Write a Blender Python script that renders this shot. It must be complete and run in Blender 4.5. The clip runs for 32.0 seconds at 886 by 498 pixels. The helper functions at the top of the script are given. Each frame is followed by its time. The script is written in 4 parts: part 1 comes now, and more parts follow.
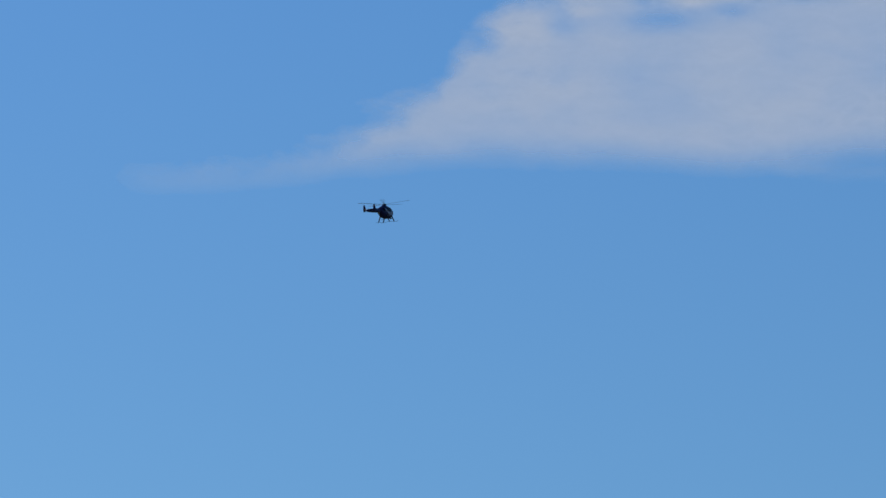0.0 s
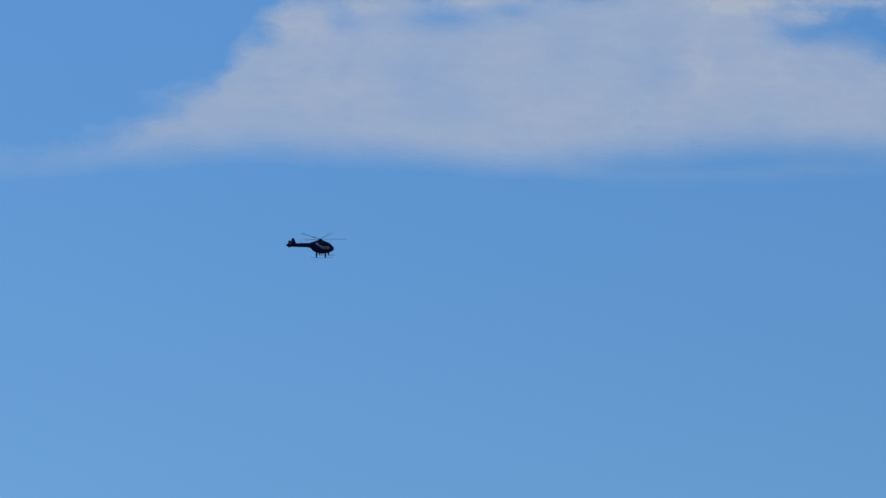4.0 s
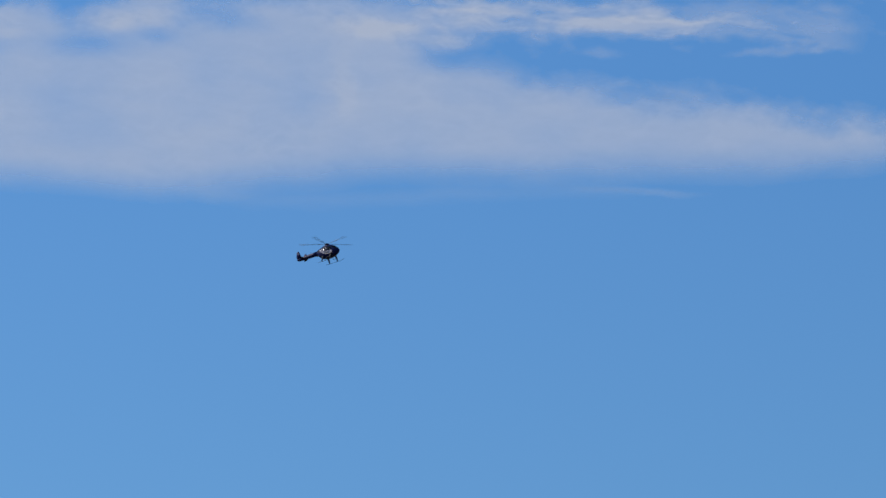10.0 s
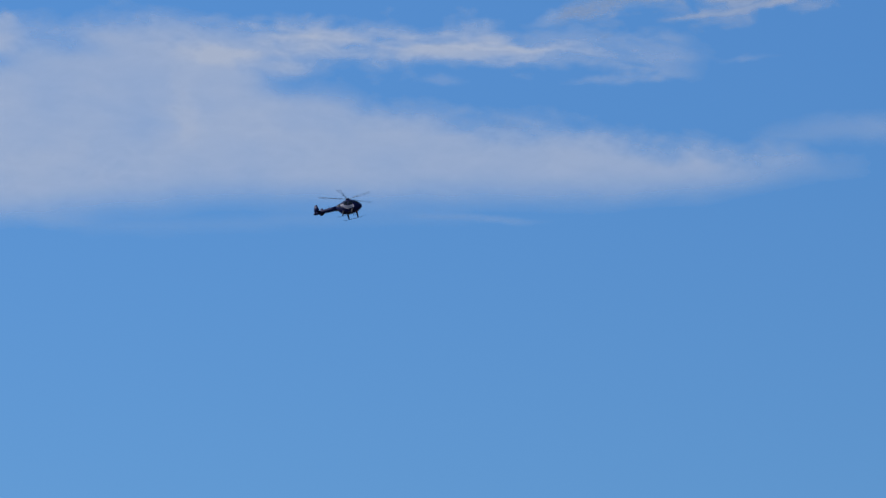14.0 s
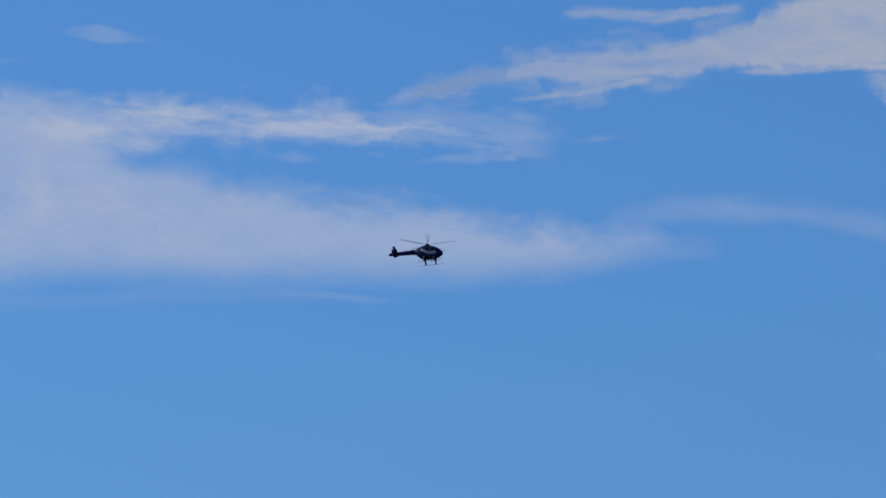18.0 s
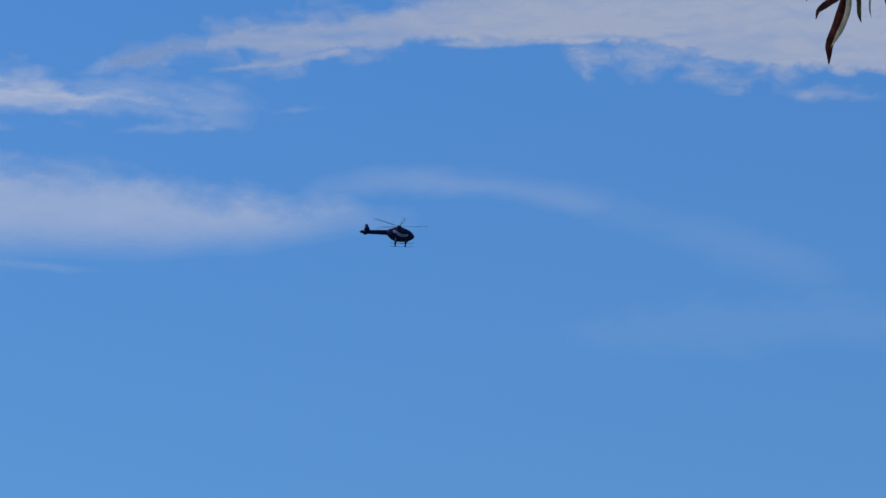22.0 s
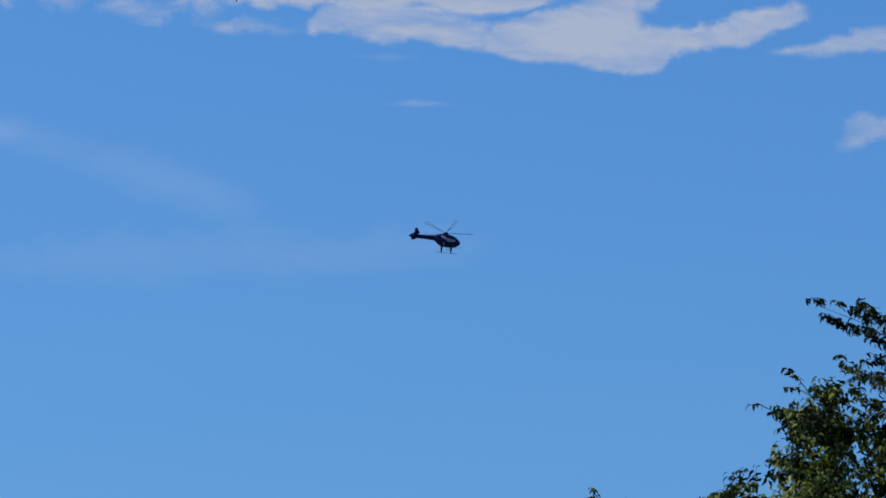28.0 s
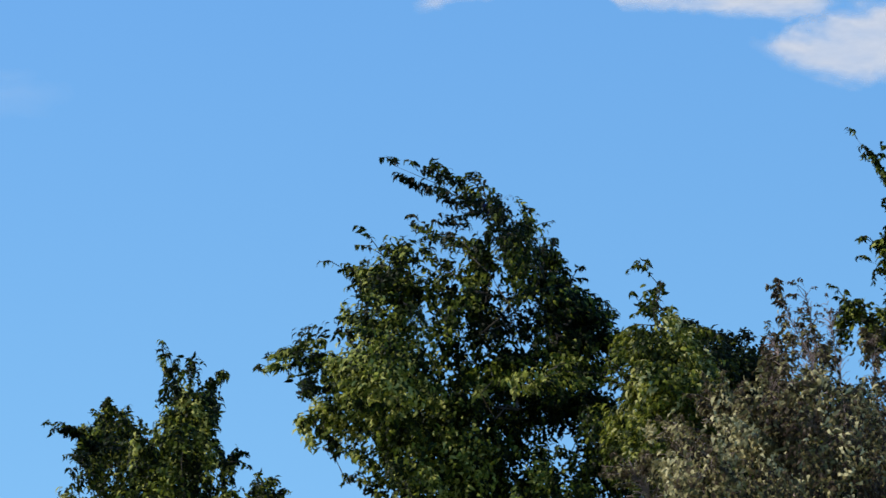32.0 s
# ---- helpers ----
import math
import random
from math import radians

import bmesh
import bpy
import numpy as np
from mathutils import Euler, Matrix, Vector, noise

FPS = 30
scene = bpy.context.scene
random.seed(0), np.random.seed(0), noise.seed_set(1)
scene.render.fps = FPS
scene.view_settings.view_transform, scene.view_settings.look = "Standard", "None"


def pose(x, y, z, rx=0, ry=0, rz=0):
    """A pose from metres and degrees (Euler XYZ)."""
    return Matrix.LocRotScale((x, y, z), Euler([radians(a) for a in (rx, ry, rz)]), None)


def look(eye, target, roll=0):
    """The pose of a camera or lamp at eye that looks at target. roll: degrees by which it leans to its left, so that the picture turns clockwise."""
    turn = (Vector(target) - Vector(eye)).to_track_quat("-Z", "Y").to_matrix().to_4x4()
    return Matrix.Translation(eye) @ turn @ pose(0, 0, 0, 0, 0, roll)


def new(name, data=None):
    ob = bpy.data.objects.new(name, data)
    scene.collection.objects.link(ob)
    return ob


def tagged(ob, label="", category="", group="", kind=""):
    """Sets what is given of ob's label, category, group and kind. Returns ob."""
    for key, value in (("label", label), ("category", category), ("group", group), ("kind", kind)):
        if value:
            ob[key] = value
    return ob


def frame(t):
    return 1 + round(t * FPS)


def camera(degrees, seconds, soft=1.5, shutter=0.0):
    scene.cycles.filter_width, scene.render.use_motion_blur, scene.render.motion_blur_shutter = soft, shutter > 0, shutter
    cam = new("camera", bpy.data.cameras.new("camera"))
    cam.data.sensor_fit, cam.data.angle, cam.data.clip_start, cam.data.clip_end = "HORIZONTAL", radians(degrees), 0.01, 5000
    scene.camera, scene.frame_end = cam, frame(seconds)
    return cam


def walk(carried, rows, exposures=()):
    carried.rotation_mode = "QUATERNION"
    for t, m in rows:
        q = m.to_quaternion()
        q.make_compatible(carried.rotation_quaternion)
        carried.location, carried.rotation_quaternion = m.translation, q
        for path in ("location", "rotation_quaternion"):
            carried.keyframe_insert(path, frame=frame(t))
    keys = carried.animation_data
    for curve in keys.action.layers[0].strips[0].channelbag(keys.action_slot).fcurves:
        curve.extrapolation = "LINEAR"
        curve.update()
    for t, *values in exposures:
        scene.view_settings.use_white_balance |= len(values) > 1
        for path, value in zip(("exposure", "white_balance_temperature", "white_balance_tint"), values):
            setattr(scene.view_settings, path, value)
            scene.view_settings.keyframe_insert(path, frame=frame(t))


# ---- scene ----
# ---- camera: held in the hand, turned to follow the helicopter ----
EYE = (0.0, 0.0, 1.6)
cam = camera(10.0, 32.0, soft=1.5, shutter=0.25)
# seconds, bearing to the right, elevation, lean (degrees)
AIM = [
    (0.0, 0.000, 13.000, 0.372), (0.5, 0.193, 12.978, 0.419), (1.0, 0.433, 13.005, 0.482), (1.5, 0.725, 13.011, 0.374),
    (2.0, 1.123, 13.112, 0.352), (2.5, 1.449, 13.217, 0.409), (3.0, 1.875, 13.108, 0.387), (3.5, 2.266, 12.996, 1.023),
    (5.5, 3.435, 12.989, 0.800), (6.0, 3.688, 13.175, 0.778), (6.5, 4.169, 13.080, 0.496), (7.0, 4.351, 13.144, 0.265),
    (7.5, 4.639, 13.068, 0.131), (8.0, 5.018, 13.150, 0.053), (8.5, 5.520, 13.148, 0.120), (9.0, 6.054, 13.297, 0.106),
    (9.5, 6.563, 13.348, 0.166), (10.0, 6.738, 13.318, 0.224), (10.5, 6.649, 13.245, 0.256), (11.0, 6.488, 13.165, 0.228),
    (11.5, 6.465, 13.160, 0.312), (12.0, 6.737, 13.350, 0.285), (12.5, 7.184, 13.463, 0.355), (13.0, 7.727, 13.631, 0.138),
    (13.5, 8.191, 13.651, 0.050), (14.0, 8.595, 13.623, -0.008), (14.5, 9.007, 13.577, -0.064), (16.5, 9.498, 14.264, -0.066),
    (17.0, 9.817, 14.412, 0.003), (17.5, 10.128, 14.455, 0.052), (18.0, 10.329, 14.508, 0.050), (18.5, 10.475, 14.465, 0.086),
    (19.0, 10.867, 14.393, 0.060), (19.5, 11.441, 14.199, -0.028), (20.0, 12.124, 14.065, -0.071), (20.5, 12.661, 14.008, -0.179),
    (21.0, 13.048, 14.044, -0.160), (21.5, 13.457, 14.083, -0.268), (22.0, 13.854, 14.170, -0.351), (22.5, 14.261, 14.114, -0.396),
    (23.0, 14.708, 14.055, -0.424), (23.5, 15.092, 13.955, -0.512), (24.0, 15.646, 13.889, -0.619), (24.5, 16.324, 13.873, -0.624),
    (26.5, 18.485, 14.337, -0.927), (27.0, 19.296, 14.281, -1.046), (27.5, 19.964, 13.840, -0.915), (28.0, 20.639, 13.314, -0.911),
    (28.5, 21.257, 12.755, -0.332), (29.0, 22.106, 12.607, -0.150), (29.5, 22.922, 12.473, -0.010), (30.0, 23.557, 12.291, -0.088),
    (30.5, 24.049, 12.052, -0.166), (31.0, 24.515, 11.838, -0.386), (31.5, 24.981, 11.701, -0.264), (32.0, 25.560, 11.613, -0.327),
]
# seconds, stops, kelvin, tint
EXPOSURE = [(0.0, -0.28, 6730, 8), (6.0, -0.28, 6580, 9), (13.0, -0.28, 6390, 10), (19.0, -0.29, 6210, 11.5), (23.0, -0.31, 6040, 12), (24.5, -0.32, 6080, 12), (26.5, -0.10, 6110, 11), (28.0, -0.09, 6200, 10), (29.0, 0.15, 6480, 8), (30.0, 0.34, 6850, 7), (31.0, 0.31, 6800, 8), (32.0, 0.46, 7050, 8)]
walk(cam, [(t, pose(*EYE, 90 + el, 0, -az) @ pose(0, 0, 0, 0, 0, lean)) for t, az, el, lean in AIM], EXPOSURE)

# ---- daylight ----
SUN_AZ, SUN_EL = -71.0, 38.0
world = bpy.data.worlds.new("sky")
scene.world = world
world.use_nodes = True
wn = world.node_tree
sky = wn.nodes.new("ShaderNodeTexSky")
sky.sky_type = 'NISHITA'
sky.sun_disc = False
sky.sun_elevation, sky.sun_rotation = radians(SUN_EL), radians(SUN_AZ)
sky.altitude, sky.air_density, sky.dust_density, sky.ozone_density = 300, 1.0, 0.3, 3.0
background = wn.nodes["Background"]
background.inputs["Strength"].default_value = 0.1
vivid = wn.nodes.new("ShaderNodeHueSaturation")
vivid.inputs["Hue"].default_value, vivid.inputs["Saturation"].default_value, vivid.inputs["Value"].default_value = 0.5015, 1.225, 1.86
above = wn.nodes.new("ShaderNodeVectorMath")
above.operation = 'ADD'
above.inputs[1].default_value = (0, 0, 0.14)
wn.links.new(wn.nodes.new("ShaderNodeTexCoord").outputs["Generated"], above.inputs[0])
wn.links.new(above.outputs[0], sky.inputs["Vector"])
wn.links.new(sky.outputs["Color"], vivid.inputs["Color"])
# thin haze towards the horizon
up = wn.nodes.new("ShaderNodeSeparateXYZ")
wn.links.new(above.inputs[0].links[0].from_socket, up.inputs[0])
rising = wn.nodes.new("ShaderNodeMapRange")
rising.interpolation_type = 'SMOOTHSTEP'
rising.inputs["From Min"].default_value, rising.inputs["From Max"].default_value = 0.14, 0.32
wn.links.new(up.outputs["Z"], rising.inputs["Value"])
haze = wn.nodes.new("ShaderNodeMix")
haze.data_type = 'RGBA'
haze.inputs[6].default_value, haze.inputs[7].default_value = (0.975, 0.99, 0.91, 1), (0.965, 1.015, 1.03, 1)
wn.links.new(rising.outputs[0], haze.inputs[0])
tinted = wn.nodes.new("ShaderNodeMix")
tinted.data_type, tinted.blend_type = 'RGBA', 'MULTIPLY'
tinted.inputs[0].default_value = 1.0
wn.links.new(vivid.outputs["Color"], tinted.inputs[6])
wn.links.new(haze.outputs[2], tinted.inputs[7])
wn.links.new(tinted.outputs[2], background.inputs["Color"])
sun = new("sun", bpy.data.lights.new("sun", 'SUN'))
sun.data.energy, sun.data.angle, sun.data.color = 4.4, radians(0.5), (1.0, 0.96, 0.91)
to_sun = Vector((math.sin(radians(SUN_AZ)) * math.cos(radians(SUN_EL)), math.cos(radians(SUN_AZ)) * math.cos(radians(SUN_EL)), math.sin(radians(SUN_EL))))
sun.matrix_world = look(to_sun * 50, (0, 0, 0))


# ---- materials ----
def shader(name):
    m = bpy.data.materials.new(name)
    m.use_nodes = True
    return m, m.node_tree, m.node_tree.nodes["Principled BSDF"]


def noise_at(nt, scale, detail=4.0, coords="Object"):
    c = nt.nodes.new("ShaderNodeTexCoord")
    n = nt.nodes.new("ShaderNodeTexNoise")
    n.inputs["Scale"].default_value, n.inputs["Detail"].default_value = scale, detail
    nt.links.new(c.outputs[coords], n.inputs["Vector"])
    return n.outputs["Fac"]


def ramp(nt, fac, stops):
    r = nt.nodes.new("ShaderNodeValToRGB")
    e = r.color_ramp.elements
    while len(e) < len(stops):
        e.new(0.5)
    for k, (p, c) in zip(e, stops):
        k.position, k.color = p, (*c, 1)
    nt.links.new(fac, r.inputs["Fac"])
    return r.outputs["Color"]


def plain(name, dark, light, rough=0.5, metal=0.0, scale=8.0, bump=0.0, coat=0.0, shine=0.5, through_light=0.0):
    """A surface that varies between two colours, with fine relief."""
    m, nt, b = shader(name)
    big, fine = noise_at(nt, scale, 5), noise_at(nt, scale * 9, 3)
    mix = nt.nodes.new("ShaderNodeMath")
    mix.operation = 'MULTIPLY_ADD'
    mix.inputs[1].default_value, = 0.4,
    nt.links.new(fine, mix.inputs[0])
    half = nt.nodes.new("ShaderNodeMath")
    half.operation = 'MULTIPLY'
    half.inputs[1].default_value = 0.6
    nt.links.new(big, half.inputs[0])
    nt.links.new(half.outputs[0], mix.inputs[2])
    colour = ramp(nt, mix.outputs[0], [(0.3, dark), (0.7, light)])
    nt.links.new(colour, b.inputs["Base Color"])
    if through_light:
        thin, both = nt.nodes.new("ShaderNodeBsdfTranslucent"), nt.nodes.new("ShaderNodeMixShader")
        both.inputs[0].default_value = through_light
        nt.links.new(colour, thin.inputs["Color"])
        nt.links.new(b.outputs[0], both.inputs[1])
        nt.links.new(thin.outputs[0], both.inputs[2])
        nt.links.new(both.outputs[0], nt.nodes["Material Output"].inputs["Surface"])
    b.inputs["Roughness"].default_value, b.inputs["Metallic"].default_value = rough, metal
    b.inputs["Coat Weight"].default_value, b.inputs["Specular IOR Level"].default_value = coat, shine
    if bump:
        k = nt.nodes.new("ShaderNodeBump")
        k.inputs["Strength"].default_value, k.inputs["Distance"].default_value = bump, 0.01
        nt.links.new(mix.outputs[0], k.inputs["Height"])
        nt.links.new(k.outputs[0], b.inputs["Normal"])
    return m


def foliage(name, stops, through_light=0.3, rough=0.45):
    """Leaves: each has a tone that holds some of the shade and sunlight, and lets some light through."""
    m, nt, b = shader(name)
    tone = nt.nodes.new("ShaderNodeAttribute")
    tone.attribute_name = "tone"
    col = ramp(nt, tone.outputs["Fac"], stops)
    blot = nt.nodes.new("ShaderNodeMix")
    blot.data_type, blot.blend_type = 'RGBA', 'MULTIPLY'
    nt.links.new(ramp(nt, noise_at(nt, 40, 3), [(0.3, (0.75, 0.75, 0.7)), (0.65, (1.0, 1.0, 1.0))]), blot.inputs[7])
    nt.links.new(col, blot.inputs[6])
    blot.inputs[0].default_value = 0.8
    nt.links.new(blot.outputs[2], b.inputs["Base Color"])
    b.inputs["Roughness"].default_value, b.inputs["Specular IOR Level"].default_value = rough, 0.07
    t = nt.nodes.new("ShaderNodeBsdfTranslucent")
    nt.links.new(blot.outputs[2], t.inputs["Color"])
    mix = nt.nodes.new("ShaderNodeMixShader")
    mix.inputs[0].default_value = through_light
    nt.links.new(b.outputs[0], mix.inputs[1])
    nt.links.new(t.outputs[0], mix.inputs[2])
    nt.links.new(mix.outputs[0], nt.nodes["Material Output"].inputs["Surface"])
    return m


def cloud_stuff(name, white, scale):
    """Vapour: sunlight comes down through it, and its thickness sets how much sky shows."""
    m, nt, b = shader(name)
    nt.nodes.remove(b)
    at = nt.nodes.new("ShaderNodeAttribute")
    at.attribute_name = "thickness"
    fine = noise_at(nt, scale, 6)
    rm = nt.nodes.new("ShaderNodeMapRange")
    rm.inputs["From Min"].default_value, rm.inputs["From Max"].default_value = 0.25, 0.75
    rm.inputs["To Min"].default_value, rm.inputs["To Max"].default_value = 0.95, 1.04
    nt.links.new(fine, rm.inputs["Value"])
    mul = nt.nodes.new("ShaderNodeMath")
    mul.operation, mul.use_clamp = 'MULTIPLY', True
    nt.links.new(at.outputs["Fac"], mul.inputs[0])
    nt.links.new(rm.outputs[0], mul.inputs[1])
    down, up = nt.nodes.new("ShaderNodeBsdfTranslucent"), nt.nodes.new("ShaderNodeBsdfDiffuse")
    clear = nt.nodes.new("ShaderNodeBsdfTransparent")
    for n in (down, up):
        n.inputs["Color"].default_value = (*white, 1)
    body, mix = nt.nodes.new("ShaderNodeMixShader"), nt.nodes.new("ShaderNodeMixShader")
    body.inputs[0].default_value = 0.3
    nt.links.new(down.outputs[0], body.inputs[1])
    nt.links.new(up.outputs[0], body.inputs[2])
    nt.links.new(mul.outputs[0], mix.inputs[0])
    nt.links.new(clear.outputs[0], mix.inputs[1])
    nt.links.new(body.outputs[0], mix.inputs[2])
    nt.links.new(mix.outputs[0], nt.nodes["Material Output"].inputs["Surface"])
    return m


M_NAVY = plain("navy_paint", (0.005, 0.006, 0.04), (0.009, 0.01, 0.065), 0.45, 0.0, 2.0, coat=0.0, shine=0.12)
M_PALE = plain("pale_paint", (0.34, 0.315, 0.4), (0.5, 0.46, 0.56), 0.5, 0.0, 2.0)
M_DARK = plain("black_metal", (0.006, 0.006, 0.009), (0.015, 0.015, 0.02), 0.6, 0.1, 6.0, shine=0.25)
M_BLADE = plain("rotor_grey", (0.05, 0.05, 0.058), (0.1, 0.1, 0.11), 0.45, 0.1, 5.0)
M_STEEL = plain("exhaust_steel", (0.18, 0.16, 0.15), (0.35, 0.33, 0.31), 0.35, 1.0, 6.0)
M_GLASS = plain("tinted_glazing", (0.01, 0.012, 0.016), (0.016, 0.02, 0.026), 0.15, 0.0, 2.0, coat=0.15, shine=0.4)
M_LAMP_RED = plain("red_lens", (0.35, 0.01, 0.01), (0.5, 0.02, 0.015), 0.15, 0.0, 5.0)
M_BARK = plain("grey_brown_bark", (0.02, 0.016, 0.012), (0.06, 0.048, 0.036), 0.9, 0.0, 7.0, bump=0.8)
M_TWIG = plain("dry_grey_twig", (0.1, 0.07, 0.065), (0.3, 0.22, 0.2), 0.85, 0.0, 20.0, bump=0.4)
M_GRASS = plain("dry_grass", (0.05, 0.065, 0.02), (0.14, 0.13, 0.055), 0.95, 0.0, 0.6, bump=0.6)
# leaf ramps: darkest tones stand in for inner shade, palest for sunlit leaves
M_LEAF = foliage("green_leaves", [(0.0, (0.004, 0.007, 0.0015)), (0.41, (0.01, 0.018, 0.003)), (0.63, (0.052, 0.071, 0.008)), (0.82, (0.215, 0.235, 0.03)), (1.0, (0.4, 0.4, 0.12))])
M_LEAF_LIGHT = foliage("yellow_green_leaves", [(0.0, (0.012, 0.018, 0.003)), (0.4, (0.026, 0.037, 0.005)), (0.7, (0.10, 0.115, 0.012)), (0.9, (0.26, 0.26, 0.04)), (1.0, (0.44, 0.42, 0.18))])
M_LEAF_DRY = foliage("dry_leaves", [(0.0, (0.028, 0.018, 0.014)), (0.4, (0.058, 0.043, 0.025)), (0.62, (0.105, 0.09, 0.036)), (0.8, (0.21, 0.185, 0.075)), (1.0, (0.44, 0.39, 0.21))], 0.25)
M_LEAF_HANG = plain("withered_leaves", (0.055, 0.014, 0.013), (0.33, 0.11, 0.075), 0.7, 0.0, 45.0, bump=0.3, shine=0.1, through_light=0.4)
M_LEAF_PALE = plain("bleached_leaves", (0.4, 0.34, 0.24), (0.8, 0.74, 0.6), 0.7, 0.0, 60.0, bump=0.3, shine=0.1, through_light=0.35)
M_LEAF_OLIVE = plain("olive_leaves", (0.15, 0.08, 0.015), (0.46, 0.29, 0.07), 0.7, 0.0, 60.0, bump=0.3, shine=0.1, through_light=0.35)
M_CLOUD_GREY = cloud_stuff("grey_cloud", (0.66, 0.683, 0.722), 0.003)
M_CLOUD_WHITE = cloud_stuff("white_cloud", (0.612, 0.612, 0.625), 0.003)


# ---- mesh helpers ----
def part(name, bm, material, parent, label=""):
    """One bmesh as one mesh object under a thing or a part."""
    me = bpy.data.meshes.new(name)
    bm.to_mesh(me)
    bm.free()
    me.materials.append(material)
    for p in me.polygons:
        p.use_smooth = True
    ob = new(name, me)
    ob.parent = parent
    return tagged(ob, label)


def from_arrays(name, verts, faces, material, parent=None):
    me = bpy.data.meshes.new(name)
    me.from_pydata(verts.tolist(), [], faces)
    me.materials.append(material)
    ob = new(name, me)
    ob.parent = parent
    return ob


def tube(bm, points, radii, sides=7):
    """A tapered round stem through points."""
    rings = []
    pts = [Vector(p) for p in points]
    for i, p in enumerate(pts):
        d = (pts[min(i + 1, len(pts) - 1)] - pts[max(i - 1, 0)]).normalized()
        a = d.cross(Vector((0.31, 0.9, 0.12))).normalized()
        b = d.cross(a)
        rings.append([bm.verts.new(p + (a * math.cos(k * math.tau / sides) + b * math.sin(k * math.tau / sides)) * radii[i]) for k in range(sides)])
    for r, s in zip(rings, rings[1:]):
        for k in range(sides):
            bm.faces.new((r[k], r[(k + 1) % sides], s[(k + 1) % sides], s[k]))
    bm.faces.new(rings[0][::-1])
    bm.faces.new(rings[-1])


def loft(bm, sections, a0=0.0, a1=360.0, steps=20, grow=0.0, bend=()):
    """A skin over elliptic sections (x, centre z, half width, half height), whole or between two angles; 90 degrees is up. bend: (x, degrees) by which a patch shifts along the body."""
    whole = a1 - a0 >= 360
    n = steps if whole else steps + 1
    rings = []
    for x, zc, ry, rz in sections:
        ring = []
        shift = float(np.interp(x, [q[0] for q in bend], [q[1] for q in bend])) if bend else 0.0
        for k in range(n):
            a = radians(a0 + shift + (a1 - a0) * k / steps)
            ring.append(bm.verts.new((x, -(ry + grow) * math.cos(a), zc + (rz + grow) * math.sin(a))))
        rings.append(ring)
    for r, q in zip(rings, rings[1:]):
        for k in range(steps):
            bm.faces.new((r[k], r[(k + 1) % n], q[(k + 1) % n], q[k]))
    if whole:
        bm.faces.new(rings[0][::-1])
        bm.faces.new(rings[-1])
    else:
        bmesh.ops.solidify(bm, geom=bm.faces[:], thickness=0.012)
    bmesh.ops.recalc_face_normals(bm, faces=bm.faces[:])


def slab(bm, outline, axis, thick, bevel=0.01):
    """A plate from an outline in two axes, thick along the third; its edges are rounded."""
    vs = []
    for side in (-0.5, 0.5):
        ring = []
        for u, v in outline:
            co = {"x": (side * thick, u, v), "y": (u, side * thick, v), "z": (u, v, side * thick)}[axis]
            ring.append(bm.verts.new(co))
        vs.append(ring)
    n = len(outline)
    bm.faces.new(vs[0][::-1])
    bm.faces.new(vs[1])
    for k in range(n):
        bm.faces.new((vs[0][k], vs[0][(k + 1) % n], vs[1][(k + 1) % n], vs[1][k]))
    bmesh.ops.recalc_face_normals(bm, faces=bm.faces[:])
    bmesh.ops.bevel(bm, geom=bm.edges[:], offset=bevel, segments=2, affect='EDGES')


def between(rows, t):
    """The values of rows (t, ...) at t, straight from row to row."""
    ts = [r[0] for r in rows]
    return [float(np.interp(t, ts, [r[k] for r in rows])) for k in range(1, len(rows[0]))]


def heading(az, el, dist):
    """The place at a bearing, an elevation and a distance from the eye."""
    a, e = radians(az), radians(el)
    return Vector(EYE) + Vector((math.sin(a) * math.cos(e), math.cos(a) * math.cos(e), math.sin(e))) * dist


# ---- ground ----
def ground():
    n = 40
    g = np.linspace(-1, 1, n)
    g = np.sign(g) * np.abs(g) ** 2.5 * 4800
    X, Y = np.meshgrid(g, g)
    Z = 0.02 * np.sin(X * 0.9) * np.cos(Y * 0.7) * (np.hypot(X, Y) < 300)
    v = np.stack([X.ravel(), Y.ravel(), Z.ravel()], 1)
    f = [(j * n + i, j * n + i + 1, (j + 1) * n + i + 1, (j + 1) * n + i) for j in range(n - 1) for i in range(n - 1)]
    tagged(from_arrays("ground", v, f, M_GRASS), "dry grass ground reaching to the horizon", "ground", kind="structure")


ground()


# ---- clouds: a layer at 800 m, outlines by bearing and elevation ----
def lattice(x, y, seed):
    h = np.sin(x * 127.1 + y * 311.7 + seed * 74.7) * 43758.5453
    return h - np.floor(h)


def value_noise(x, y, seed):
    xi, yi = np.floor(x), np.floor(y)
    u, v = x - xi, y - yi
    u, v = u * u * (3 - 2 * u), v * v * (3 - 2 * v)
    a, b = lattice(xi, yi, seed), lattice(xi + 1, yi, seed)
    c, d = lattice(xi, yi + 1, seed), lattice(xi + 1, yi + 1, seed)
    return (a + (b - a) * u) * (1 - v) + (c + (d - c) * u) * v


def fbm(x, y, seed, octaves=5):
    total, gain = np.zeros_like(x), 0.5
    for k in range(octaves):
        total += gain * (value_noise(x, y, seed + k) - 0.5)
        x, y, gain = (x * 0.84 - y * 0.54) * 2.03 + 3.1, (x * 0.54 + y * 0.84) * 2.03 + 1.7, gain * 0.52
    return total


def smooth(v):
    v = np.clip(v, 0, 1)
    return v * v * (3 - 2 * v)


CLOUD_BASE = 800.0


